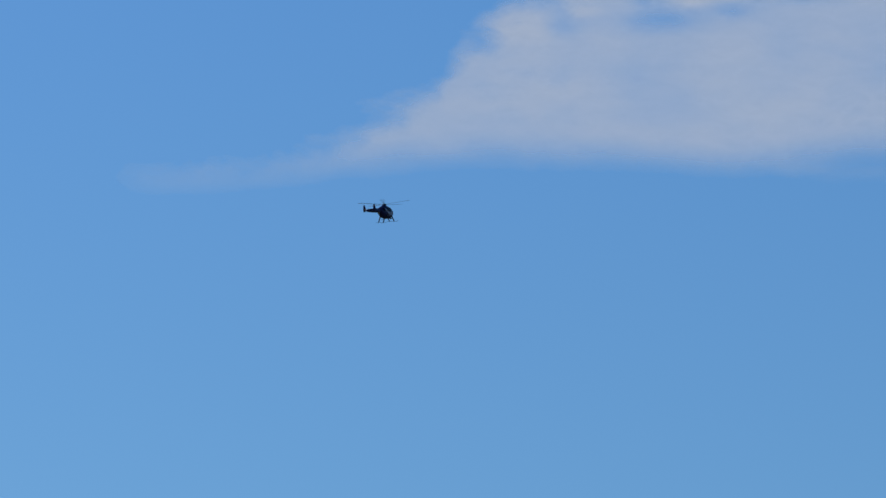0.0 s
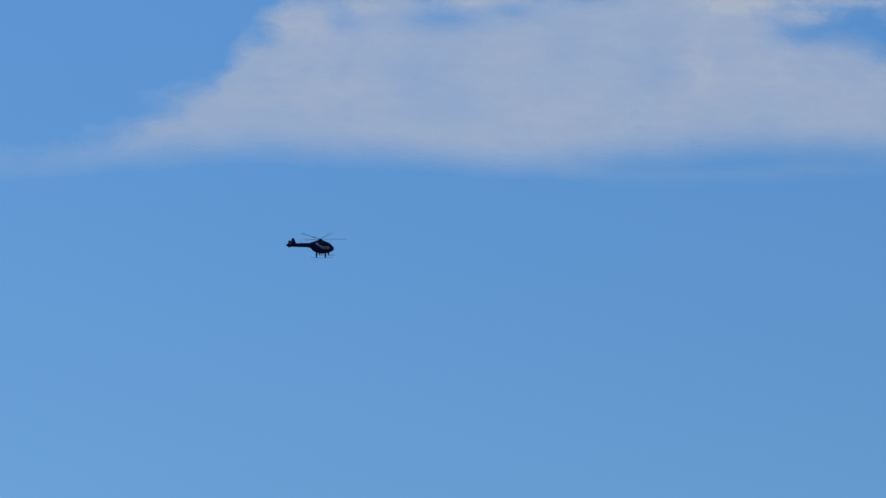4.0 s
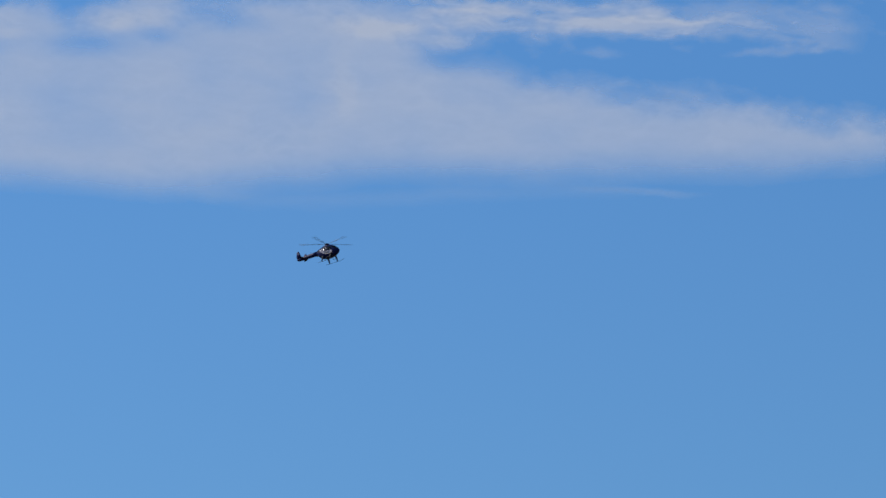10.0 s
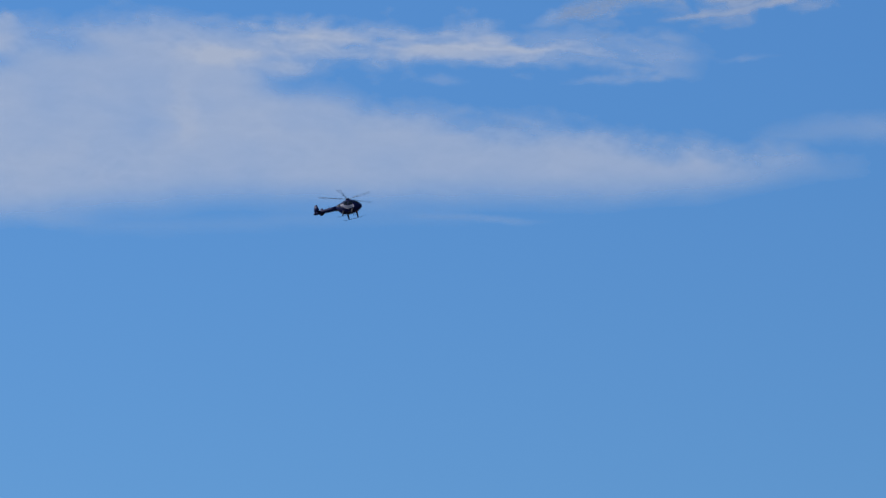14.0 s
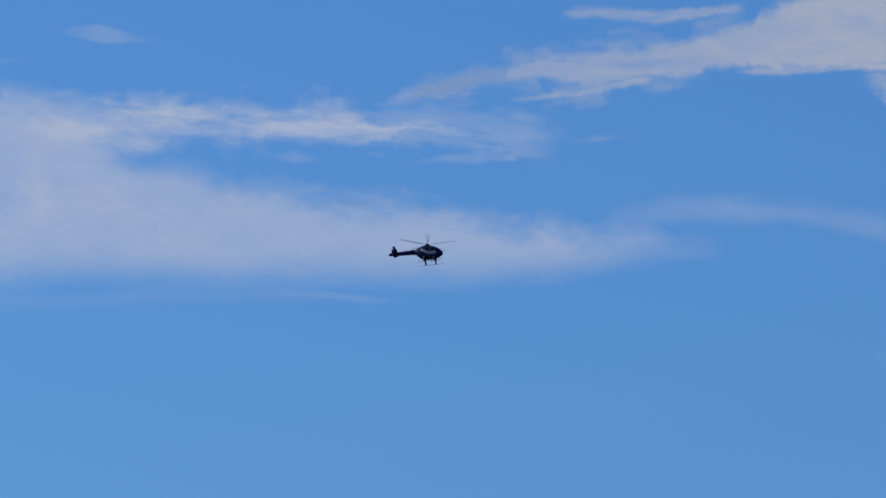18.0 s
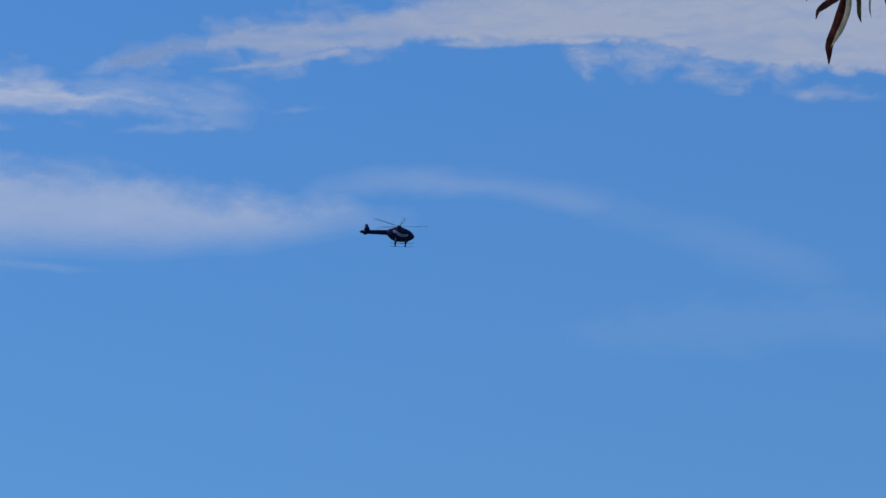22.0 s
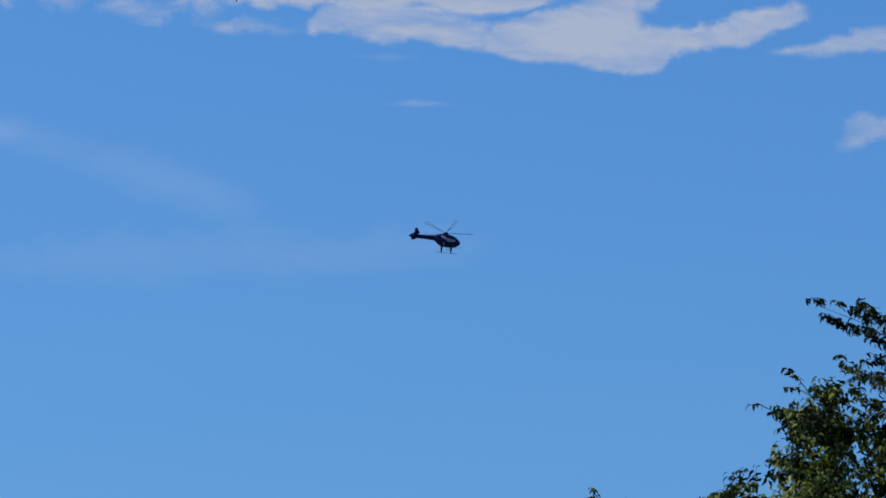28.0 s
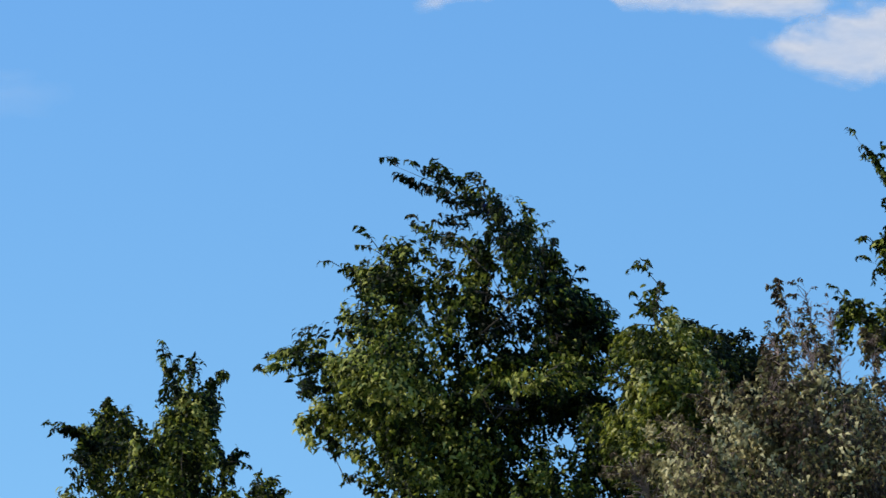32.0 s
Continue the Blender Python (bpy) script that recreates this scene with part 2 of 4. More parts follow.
def billow(x, y, seed, octaves=4):
    """Rounded lumps with sharp creases between them, about 0 on the mean."""
    total, gain = np.zeros_like(x), 0.5
    for k in range(octaves):
        total += gain * (0.5 - np.abs(2 * value_noise(x, y, seed + k) - 1))
        x, y, gain = (x * 0.8 - y * 0.6) * 2.1 + 5.3, (x * 0.6 + y * 0.8) * 2.1 + 2.9, gain * 0.55
    return total


def pieces(cell):
    """Numbers the connected pieces of a grid of cells, and counts the cells of each."""
    mark, sizes = np.where(cell, 0, -1), []
    tall, broad = cell.shape
    for j, i in zip(*np.nonzero(cell)):
        if mark[j, i]:
            continue
        k = len(sizes) + 1
        mark[j, i], todo, n = k, [(j, i)], 0
        while todo:
            y, x = todo.pop()
            n += 1
            for v in range(max(y - 1, 0), min(y + 2, tall)):
                for u in range(max(x - 1, 0), min(x + 2, broad)):
                    if mark[v, u] == 0:
                        mark[v, u] = k
                        todo.append((v, u))
        sizes.append(n)
    return mark, sizes


def cloud(label, bands, material, seed, puffs=(), gaps=(), step=0.016, rise=0.0, fine=1.0, fades=0.25):
    """bands: (rows of bearing, upper and lower elevation; softness above and below; thickness; raggedness above and below; streak length).
    puffs and gaps: (bearing, elevation, half widths, gain or loss of thickness)."""
    rows = [r for b in bands for r in b[0]]
    a0, a1 = min(r[0] for r in rows) - 0.4, max(r[0] for r in rows) + 0.4
    e0, e1 = min(r[2] for r in rows) - 0.35, max(r[1] for r in rows) + 0.35
    na, ne = int((a1 - a0) / step), int((e1 - e0) / step)
    az, el = np.meshgrid(np.linspace(a0, a1, na), np.linspace(e0, e1, ne))
    rag = fbm(az * 1.9, el * 3.4, seed, 5)
    bent, risen = az + 0.35 * rag, el + 0.18 * fbm(az * 2.3 + 7, el * 3.1, seed + 9, 3)
    tear = fbm(bent * 4.2, risen * 9.0, seed + 20, 4)
    tuft = fbm(bent * 9.0 + risen * 2, risen * 15.0, seed + 30, 3)
    wide = fbm(az * 1.1 + 0.7 * rag, el * 2.0 + 0.7 * rag, seed + 40, 5)
    lumps = billow(bent * 2.2, risen * 3.8, seed + 50, 3)
    thick = np.zeros_like(az)
    for shape, soft_up, soft_low, dens, rag_up, rag_low, streak in bands:
        bx = [r[0] for r in shape]
        shift = rag + fine * (0.4 * tear + 0.3 * tuft + 0.5 * lumps)
        upper = np.interp(az + 0.25 * rag, bx, [r[1] for r in shape]) + rag_up * shift
        lower = np.interp(az + 0.25 * rag, bx, [r[2] for r in shape]) + rag_low * shift
        first, last = np.broadcast_to(dens, 2)
        dens = np.interp(az, (bx[0], bx[0] + 0.4 * (bx[-1] - bx[0])), (first, last))
        fade = fades if last > 0.4 else 0.8
        ends = smooth((az - bx[0] + 0.4 * fade + 0.3 * rag) / fade) * smooth((bx[-1] + 0.4 * fade - az + 0.3 * rag) / fade)
        d = smooth((upper - el) / np.interp(az, (bx[0], bx[-1]), np.broadcast_to(soft_up, 2)) + 0.45) * smooth((el - lower) / soft_low + 0.45) * ends
        torn = 1 + streak * 1.8 * fbm(bent * 1.9 + risen * 2.0, risen * 8.0, seed + 60, 5)
        thick = np.maximum(thick, d * dens * np.clip(torn + 0.3 * wide + 0.12 * lumps, 0, 1.3))
    for ga, ge, wa, we, more in puffs:
        near = np.exp(-(((az - ga + 0.35 * rag) / wa) ** 2 + ((el - ge + 0.2 * rag) / we) ** 2) ** 1.4)
        thick = thick + more * near * smooth(0.6 + 1.6 * lumps + 0.8 * tear)
    for ga, ge, wa, we, deep in gaps:
        thick *= 1 - deep * np.exp(-((az - ga + 0.35 * rag) / wa) ** 2 - ((el - ge + 0.12 * rag + 0.06 * tear) / we) ** 2)
    thick = np.clip(thick, 0, 0.97)
    a, e = np.radians(az), np.radians(el)
    reach = (CLOUD_BASE + rise) / np.sin(e)
    v = np.stack([np.sin(a) * np.cos(e) * reach, np.cos(a) * np.cos(e) * reach, np.sin(e) * reach + EYE[2]], -1).reshape(-1, 3)
    keep = thick > 0.01 + 0.03 * thick.max()
    cell = keep[:-1, :-1] | keep[1:, :-1] | keep[:-1, 1:] | keep[1:, 1:]
    mark, sizes = pieces(cell)
    main = int(np.argmax(sizes)) + 1
    for k, n in enumerate(sizes, 1):
        if k != main and n < 150:
            continue
        j, i = np.nonzero(mark == k)
        f = np.stack([j * na + i, j * na + i + 1, (j + 1) * na + i + 1, (j + 1) * na + i], 1)
        used, f = np.unique(f, return_inverse=True)
        ob = from_arrays("cloud", v[used], f.reshape(-1, 4).tolist(), material)
        ob.data.attributes.new("thickness", 'FLOAT', 'POINT').data.foreach_set("value", thick.ravel()[used].astype(np.float32))
        ob.data.polygons.foreach_set("use_smooth", [True] * len(ob.data.polygons))
        tagged(ob, label if k == main else "torn white wisp beside a larger cloud", "cloud", "clouds in the blue sky")


GREY_BANK = [(-3.60, 13.70, 13.68), (-2.93, 13.76, 13.73), (-2.34, 13.86, 13.80), (-1.74, 13.98, 13.87), (-1.22, 14.18, 13.94), (-0.83, 14.37, 13.97),
    (-0.43, 14.57, 14.03), (-0.04, 14.80, 14.06), (0.19, 15.15, 14.08), (0.42, 15.37, 14.10), (0.69, 15.66, 14.10), (0.99, 15.77, 14.08),
    (1.45, 15.82, 14.06), (1.65, 16.01, 14.06), (2.05, 16.02, 14.06), (2.28, 15.84, 14.05), (2.71, 15.95, 14.04), (3.24, 16.05, 13.99),
    (3.70, 16.06, 13.96), (4.10, 16.03, 13.99), (4.40, 16.11, 14.04), (4.79, 16.18, 14.10), (5.38, 16.14, 14.16), (5.98, 16.05, 14.20),
    (6.37, 15.64, 14.21), (6.77, 15.47, 14.21), (7.30, 15.37, 14.21), (7.96, 15.25, 14.20), (8.76, 15.11, 14.20), (9.55, 14.99, 14.20),
    (10.47, 14.91, 14.20), (11.13, 14.78, 14.25), (11.79, 14.69, 14.32), (12.44, 14.62, 14.42), (12.97, 14.55, 14.49), (13.50, 14.52, 14.49)]
STREAK = [(5.30, 15.99, 15.67), (5.76, 16.06, 15.66), (6.29, 16.10, 15.64), (6.68, 16.19, 15.62), (7.15, 16.13, 15.65), (7.61, 16.11, 15.70),
    (8.14, 16.12, 15.72), (8.61, 16.14, 15.71), (9.07, 16.18, 15.69), (9.37, 16.03, 15.69), (9.67, 15.94, 15.74), (10.14, 15.93, 15.77),
    (10.54, 15.92, 15.74), (10.93, 15.84, 15.71), (11.50, 15.74, 15.71)]
cloud("broad grey-white cloud bank, flat soft base, torn upper streak", [
    (GREY_BANK, (0.6, 0.5), 0.56, (0.62, 0.70), 0.34, 0.10, 0.08),
    (STREAK, 0.26, 0.2, 0.56, 0.36, 0.34, 1.5),
    ([(5.17, 15.98, 15.34), (5.50, 16.11, 15.41), (5.97, 16.15, 15.45), (6.43, 16.09, 15.48), (6.90, 15.97, 15.55), (7.30, 15.84, 15.62)], 0.3, 0.3, 0.56, 0.3, 0.3, 0.3),
    ([(5.63, 16.04, 15.90), (6.23, 16.07, 15.90), (6.76, 16.09, 15.92), (7.30, 16.03, 15.90), (7.96, 15.96, 15.86), (8.62, 15.95, 15.84),
    (9.16, 15.99, 15.80), (9.69, 15.91, 15.81), (10.22, 15.87, 15.78), (10.75, 15.81, 15.73)], 0.10, 0.14, 0.72, 0.16, 0.2, 0.9),
    ([(2.92, 16.00, 15.84), (3.25, 16.14, 15.85), (3.58, 16.17, 15.89), (3.78, 16.05, 15.93)], 0.2, 0.3, 0.75, 0.3, 0.2, 0.3),
    ([(9.61, 16.23, 16.13), (10.14, 16.39, 16.18), (10.61, 16.53, 16.29), (10.94, 16.57, 16.32)], 0.14, 0.12, 0.34, 0.2, 0.2, 0.9),
    ([(7.4, 16.22, 15.66), (8.6, 16.2, 15.6), (9.6, 16.1, 15.56), (10.6, 16.05, 15.52), (11.6, 15.92, 15.58)], 0.3, 0.24, 0.24, 0.5, 0.5, 2.4),
    ([(10.31, 15.96, 15.77), (10.84, 15.97, 15.69), (11.30, 15.90, 15.70), (11.70, 15.80, 15.75)], 0.14, 0.12, 0.32, 0.2, 0.2, 0.8)], M_CLOUD_GREY, 3,
      [(0.90, 15.53, 0.39, 0.29, 0.16), (1.70, 15.82, 0.25, 0.18, 0.2), (2.91, 15.82, 0.26, 0.13, 0.2), (6.14, 15.80, 0.46, 0.12, 0.22), (5.57, 15.17, 0.17, 0.40, 0.12), (0.98, 14.83, 0.72, 0.38, 0.08),
       (4.61, 14.55, 1.31, 0.26, 0.06), (3.29, 15.96, 0.46, 0.16, 0.18), (5.88, 15.88, 0.66, 0.16, 0.16), (7.14, 16.00, 0.53, 0.08, 0.18), (8.20, 15.88, 0.79, 0.09, 0.22), (9.07, 16.05, 0.33, 0.13, 0.14), (9.86, 15.88, 0.33, 0.08, 0.14)],
      [(2.55, 15.58, 0.42, 0.15, 0.7), (3.36, 15.69, 0.33, 0.10, 0.55), (1.45, 15.57, 0.2, 0.16, 0.4), (6.90, 15.46, 0.45, 0.11, 0.6), (7.77, 15.47, 0.59, 0.14, 0.6), (4.94, 14.97, 0.39, 0.29, 0.12), (2.6, 14.60, 0.65, 0.19, 0.15),
       (2.36, 15.03, 0.39, 0.32, 0.14), (5.12, 15.11, 0.30, 0.26, 0.12), (4.29, 15.85, 0.39, 0.10, 0.35), (6.34, 16.07, 0.2, 0.06, 0.3), (7.47, 15.75, 0.26, 0.04, 0.5), (3.97, 15.21, 0.39, 0.38, 0.1), (6.61, 15.76, 0.39, 0.05, 0.25),
       (3.85, 15.98, 0.2, 0.06, 0.4)], fine=0.7, fades=1.3)
for wisp in (
        [(8.34, 15.54, 15.52), (8.57, 15.60, 15.49), (8.80, 15.55, 15.52)],
        [(10.06, 15.53, 15.50), (10.52, 15.56, 15.46), (10.98, 15.57, 15.48), (11.38, 15.63, 15.55)],
        [(11.93, 15.75, 15.72), (12.16, 15.77, 15.70), (12.36, 15.75, 15.73)]):
    cloud("small torn wisp below the white streak", [(wisp, 0.08, 0.07, 0.3, 0.12, 0.12, 0.9)], M_CLOUD_GREY, 11, rise=30)
LONG_CLOUD = [(9.91, 16.19, 16.13), (10.17, 16.36, 16.19), (10.51, 16.47, 16.25), (10.90, 16.55, 16.35), (11.30, 16.61, 16.39), (11.64, 16.65, 16.35),
    (11.97, 16.69, 16.33), (12.30, 16.73, 16.36), (12.70, 16.77, 16.43), (13.10, 16.85, 16.45), (13.50, 16.93, 16.51), (13.97, 17.03, 16.53),
    (14.04, 17.17, 16.51), (14.64, 17.34, 16.50), (15.17, 17.43, 16.49), (15.50, 17.50, 16.47), (15.97, 17.50, 16.46), (16.43, 17.49, 16.42),
    (16.90, 17.49, 16.32), (17.37, 17.49, 16.19), (17.90, 17.45, 16.15), (18.07, 17.45, 16.15), (18.57, 17.41, 16.08), (19.17, 17.30, 16.07),
    (19.70, 17.13, 16.05), (19.96, 17.00, 16.04), (20.49, 16.86, 16.00), (21.16, 16.87, 15.90), (21.55, 16.73, 15.99), (22.02, 16.55, 16.13),
    (22.62, 16.57, 16.25), (23.09, 16.54, 16.33), (23.28, 16.44, 16.38)]
cloud("long white cloud with a ragged lower edge", [
    (LONG_CLOUD, 0.2, 0.12, (0.45, 0.92), 0.16, 0.18, 0.35),
    ([(11.74, 17.21, 17.14), (12.28, 17.22, 17.08), (12.81, 17.20, 17.04), (13.34, 17.22, 17.10), (13.88, 17.25, 17.12)], 0.08, 0.08, 0.5, 0.12, 0.12, 0.8),
    ([(10.2, 16.42, 16.1), (11.2, 16.66, 16.18), (12.2, 16.8, 16.25), (13.2, 16.95, 16.36), (14.2, 17.1, 16.46)], 0.26, 0.24, 0.26, 0.5, 0.5, 2.4),
    ([(11.20, 16.18, 16.15), (11.67, 16.32, 16.22), (12.20, 16.38, 16.28), (12.80, 16.46, 16.36)], 0.08, 0.07, 0.6, 0.1, 0.1, 0.5),
    ([(13.87, 16.50, 16.45), (14.40, 16.55, 16.44), (14.93, 16.57, 16.47), (15.38, 16.58, 16.48)], 0.06, 0.05, 0.6, 0.1, 0.1, 0.5),
    ([(19.02, 15.84, 15.79), (19.28, 15.99, 15.75), (19.62, 16.14, 15.70), (19.95, 16.17, 15.67), (20.34, 16.08, 15.65), (20.80, 15.94, 15.54), (21.20, 15.80, 15.52)], 0.14, 0.10, 0.72, 0.26, 0.18, 0.9),
    ([(21.10, 15.68, 15.52), (21.60, 15.87, 15.44), (21.93, 16.02, 15.39), (22.46, 16.15, 15.30), (22.79, 16.19, 15.22), (23.02, 16.21, 15.25)], 0.16, 0.10, 0.8, 0.24, 0.16, 0.6),
    ([(22.80, 16.20, 15.90), (23.13, 16.21, 15.98), (23.34, 16.22, 16.08), (23.50, 16.19, 16.14)], 0.10, 0.10, 0.7, 0.16, 0.16, 0.5),
    ([(22.78, 15.77, 15.22), (23.05, 15.74, 15.24), (23.38, 15.75, 15.39), (23.77, 15.75, 15.48), (24.31, 15.87, 15.61), (24.71, 16.00, 15.66), (24.94, 15.97, 15.75)], 0.15, 0.10, 0.82, 0.26, 0.16, 0.6),
    ([(15.25, 16.42, 16.36), (15.52, 16.44, 16.14), (15.85, 16.42, 16.27), (16.32, 16.42, 16.06), (16.65, 16.39, 16.05), (17.04, 16.30, 15.96),
    (17.45, 16.22, 16.02), (17.90, 16.18, 15.98), (18.10, 16.12, 16.02)], 0.14, 0.26, 0.42, 0.3, 0.5, 1.6),
    ([(17.84, 15.92, 15.84), (18.04, 15.90, 15.78), (18.24, 15.88, 15.77), (18.60, 15.90, 15.80), (18.95, 15.92, 15.78)], 0.10, 0.10, 0.34, 0.22, 0.22, 1.8)], M_CLOUD_WHITE, 23,
      [(15.52, 16.27, 0.12, 0.14, 0.25), (16.32, 16.20, 0.14, 0.14, 0.3), (17.01, 16.10, 0.23, 0.12, 0.3), (17.90, 16.09, 0.12, 0.12, 0.4), (18.16, 15.83, 0.18, 0.06, 0.3), (20.1, 16.7, 0.8, 0.2, 0.1), (22.4, 15.7, 0.4, 0.2, 0.1)],
      [(20.45, 16.09, 0.18, 0.05, 0.7), (21.61, 15.91, 0.40, 0.06, 0.55), (22.27, 16.08, 0.39, 0.05, 0.6), (22.88, 16.25, 0.33, 0.04, 0.6), (20.35, 15.90, 0.2, 0.06, 0.3), (23.30, 15.87, 0.2, 0.1, 0.85), (12.6, 16.58, 0.6, 0.05, 0.35), (15.9, 16.55, 0.9, 0.03, 0.35), (21.2, 16.5, 0.5, 0.12, 0.15), (19.6, 16.3, 0.7, 0.08, 0.12)])
cloud("small thin white cloud", [([(24.49, 15.49, 15.44), (24.80, 15.52, 15.41), (25.02, 15.55, 15.38), (25.29, 15.60, 15.38), (25.68, 15.63, 15.40), (26.07, 15.62, 15.41), (26.35, 15.52, 15.45)], 0.09, 0.09, 0.6, 0.14, 0.12, 0.6)], M_CLOUD_WHITE, 31)
cloud("bright white lumpy cloud above the trees", [([(25.21, 14.33, 14.30), (25.38, 14.56, 14.33), (25.52, 14.70, 14.36), (25.72, 14.63, 14.40), (26.04, 14.64, 14.44), (26.24, 14.82, 14.48),
    (26.44, 14.74, 14.54), (26.67, 14.89, 14.57), (26.97, 14.87, 14.60), (27.23, 14.95, 14.60), (27.39, 14.83, 14.55), (27.59, 14.89, 14.35),
    (27.88, 14.96, 14.32), (28.15, 14.96, 14.28), (28.41, 14.99, 14.25), (28.72, 15.04, 14.20), (29.17, 14.89, 14.19), (29.63, 14.82, 14.16),
    (29.99, 14.56, 14.17), (30.12, 14.43, 14.30)], 0.24, 0.16, (0.38, 0.84), 0.28, 0.18, 0.6)], M_CLOUD_WHITE, 37, fades=0.5)
cloud("soft white cloud low above the trees", [([(29.26, 13.91, 13.85), (29.49, 13.99, 13.70), (29.82, 14.01, 13.58), (30.14, 14.11, 13.46), (30.47, 14.17, 13.47), (30.80, 14.25, 13.52),
    (31.26, 14.27, 13.60), (31.71, 14.06, 13.81)], 0.4, 0.36, 0.86, 0.34, 0.26, 0.3)], M_CLOUD_WHITE, 38, fades=0.5)
cloud("faint curved veil of high cloud", [([(12.08, 14.84, 14.78), (12.61, 14.96, 14.80), (13.14, 15.01, 14.80), (13.80, 15.03, 14.80), (14.46, 14.99, 14.77), (15.12, 14.90, 14.65), (15.78, 14.77, 14.49)], 0.34, 0.26, 0.26, 0.14, 0.12, 0.3),
    ([(15.3, 14.86, 14.60), (16.44, 14.58, 14.25), (17.09, 14.43, 13.95), (17.75, 14.23, 13.75), (18.41, 14.00, 13.55)], 0.4, 0.5, 0.10, 0.2, 0.2, 0.3)], M_CLOUD_GREY, 41, rise=40, fades=1.0)
cloud("very faint level veil of cloud", [([(15.30, 13.25, 13.08), (16.40, 13.40, 12.96), (17.38, 13.52, 12.98), (18.37, 13.50, 13.02), (19.35, 13.50, 13.08), (20.20, 13.50, 13.12), (21.15, 13.45, 13.22)], 0.5, 0.4, 0.085, 0.3, 0.2, 0.6)], M_CLOUD_GREY, 43, rise=60, fades=1.4)
cloud("thin wisp below the grey bank", [([(8.10, 14.05, 13.98), (8.62, 14.02, 13.96), (9.02, 14.01, 13.93), (9.48, 13.97, 13.90), (9.74, 13.93, 13.91)], 0.05, 0.06, 0.16, 0.05, 0.05, 0.4)], M_CLOUD_GREY, 47, rise=80)
cloud("faint veil hanging below the grey bank", [([(3.65, 14.00, 13.88), (4.44, 13.97, 13.78), (5.43, 13.93, 13.76), (6.42, 14.00, 13.84), (7.73, 14.10, 13.90), (9.0, 14.05, 13.92)], 0.2, 0.16, 0.09, 0.08, 0.08, 0.4)], M_CLOUD_GREY, 48, rise=80)
for k, (wisp, dens) in enumerate((
        ([(20.01, 14.99, 14.96), (20.24, 15.01, 14.94), (20.70, 14.96, 14.93)], 0.22),
        ([(19.72, 15.52, 15.49), (19.98, 15.55, 15.45), (20.25, 15.51, 15.47)], 0.2),
        ([(5.94, 16.95, 16.86), (6.34, 16.98, 16.78), (6.71, 16.88, 16.80)], 0.25),
        ([(4.87, 16.62, 16.53), (5.02, 16.67, 16.49), (5.16, 16.59, 16.53)], 0.25))):
    cloud("tiny wisp of cloud in clear sky", [(wisp, 0.05, 0.05, dens, 0.05, 0.05, 0.5)], M_CLOUD_GREY, 53 + 2 * k)


# ---- helicopter: nose along x, left side along y ----
BODY = [(2.02, -0.30, 0.03, 0.03), (1.95, -0.29, 0.20, 0.20), (1.75, -0.26, 0.39, 0.42), (1.4, -0.20, 0.57, 0.66), (0.95, -0.13, 0.68, 0.86), (0.4, -0.09, 0.72, 0.98),
        (-0.2, -0.09, 0.72, 0.97), (-0.75, -0.06, 0.68, 0.90), (-1.15, 0.0, 0.60, 0.77), (-1.45, 0.1, 0.50, 0.59), (-1.68, 0.18, 0.40, 0.43), (-1.8, 0.2, 0.33, 0.34)]


def cut(sections, x0, x1, n=5):
    """The sections between two places along the body."""
    s = sorted(sections)
    xs = np.linspace(x0, x1, n)
    return [(float(x), *[float(np.interp(x, [r[0] for r in s], [r[k] for r in s])) for k in (1, 2, 3)]) for x in xs]


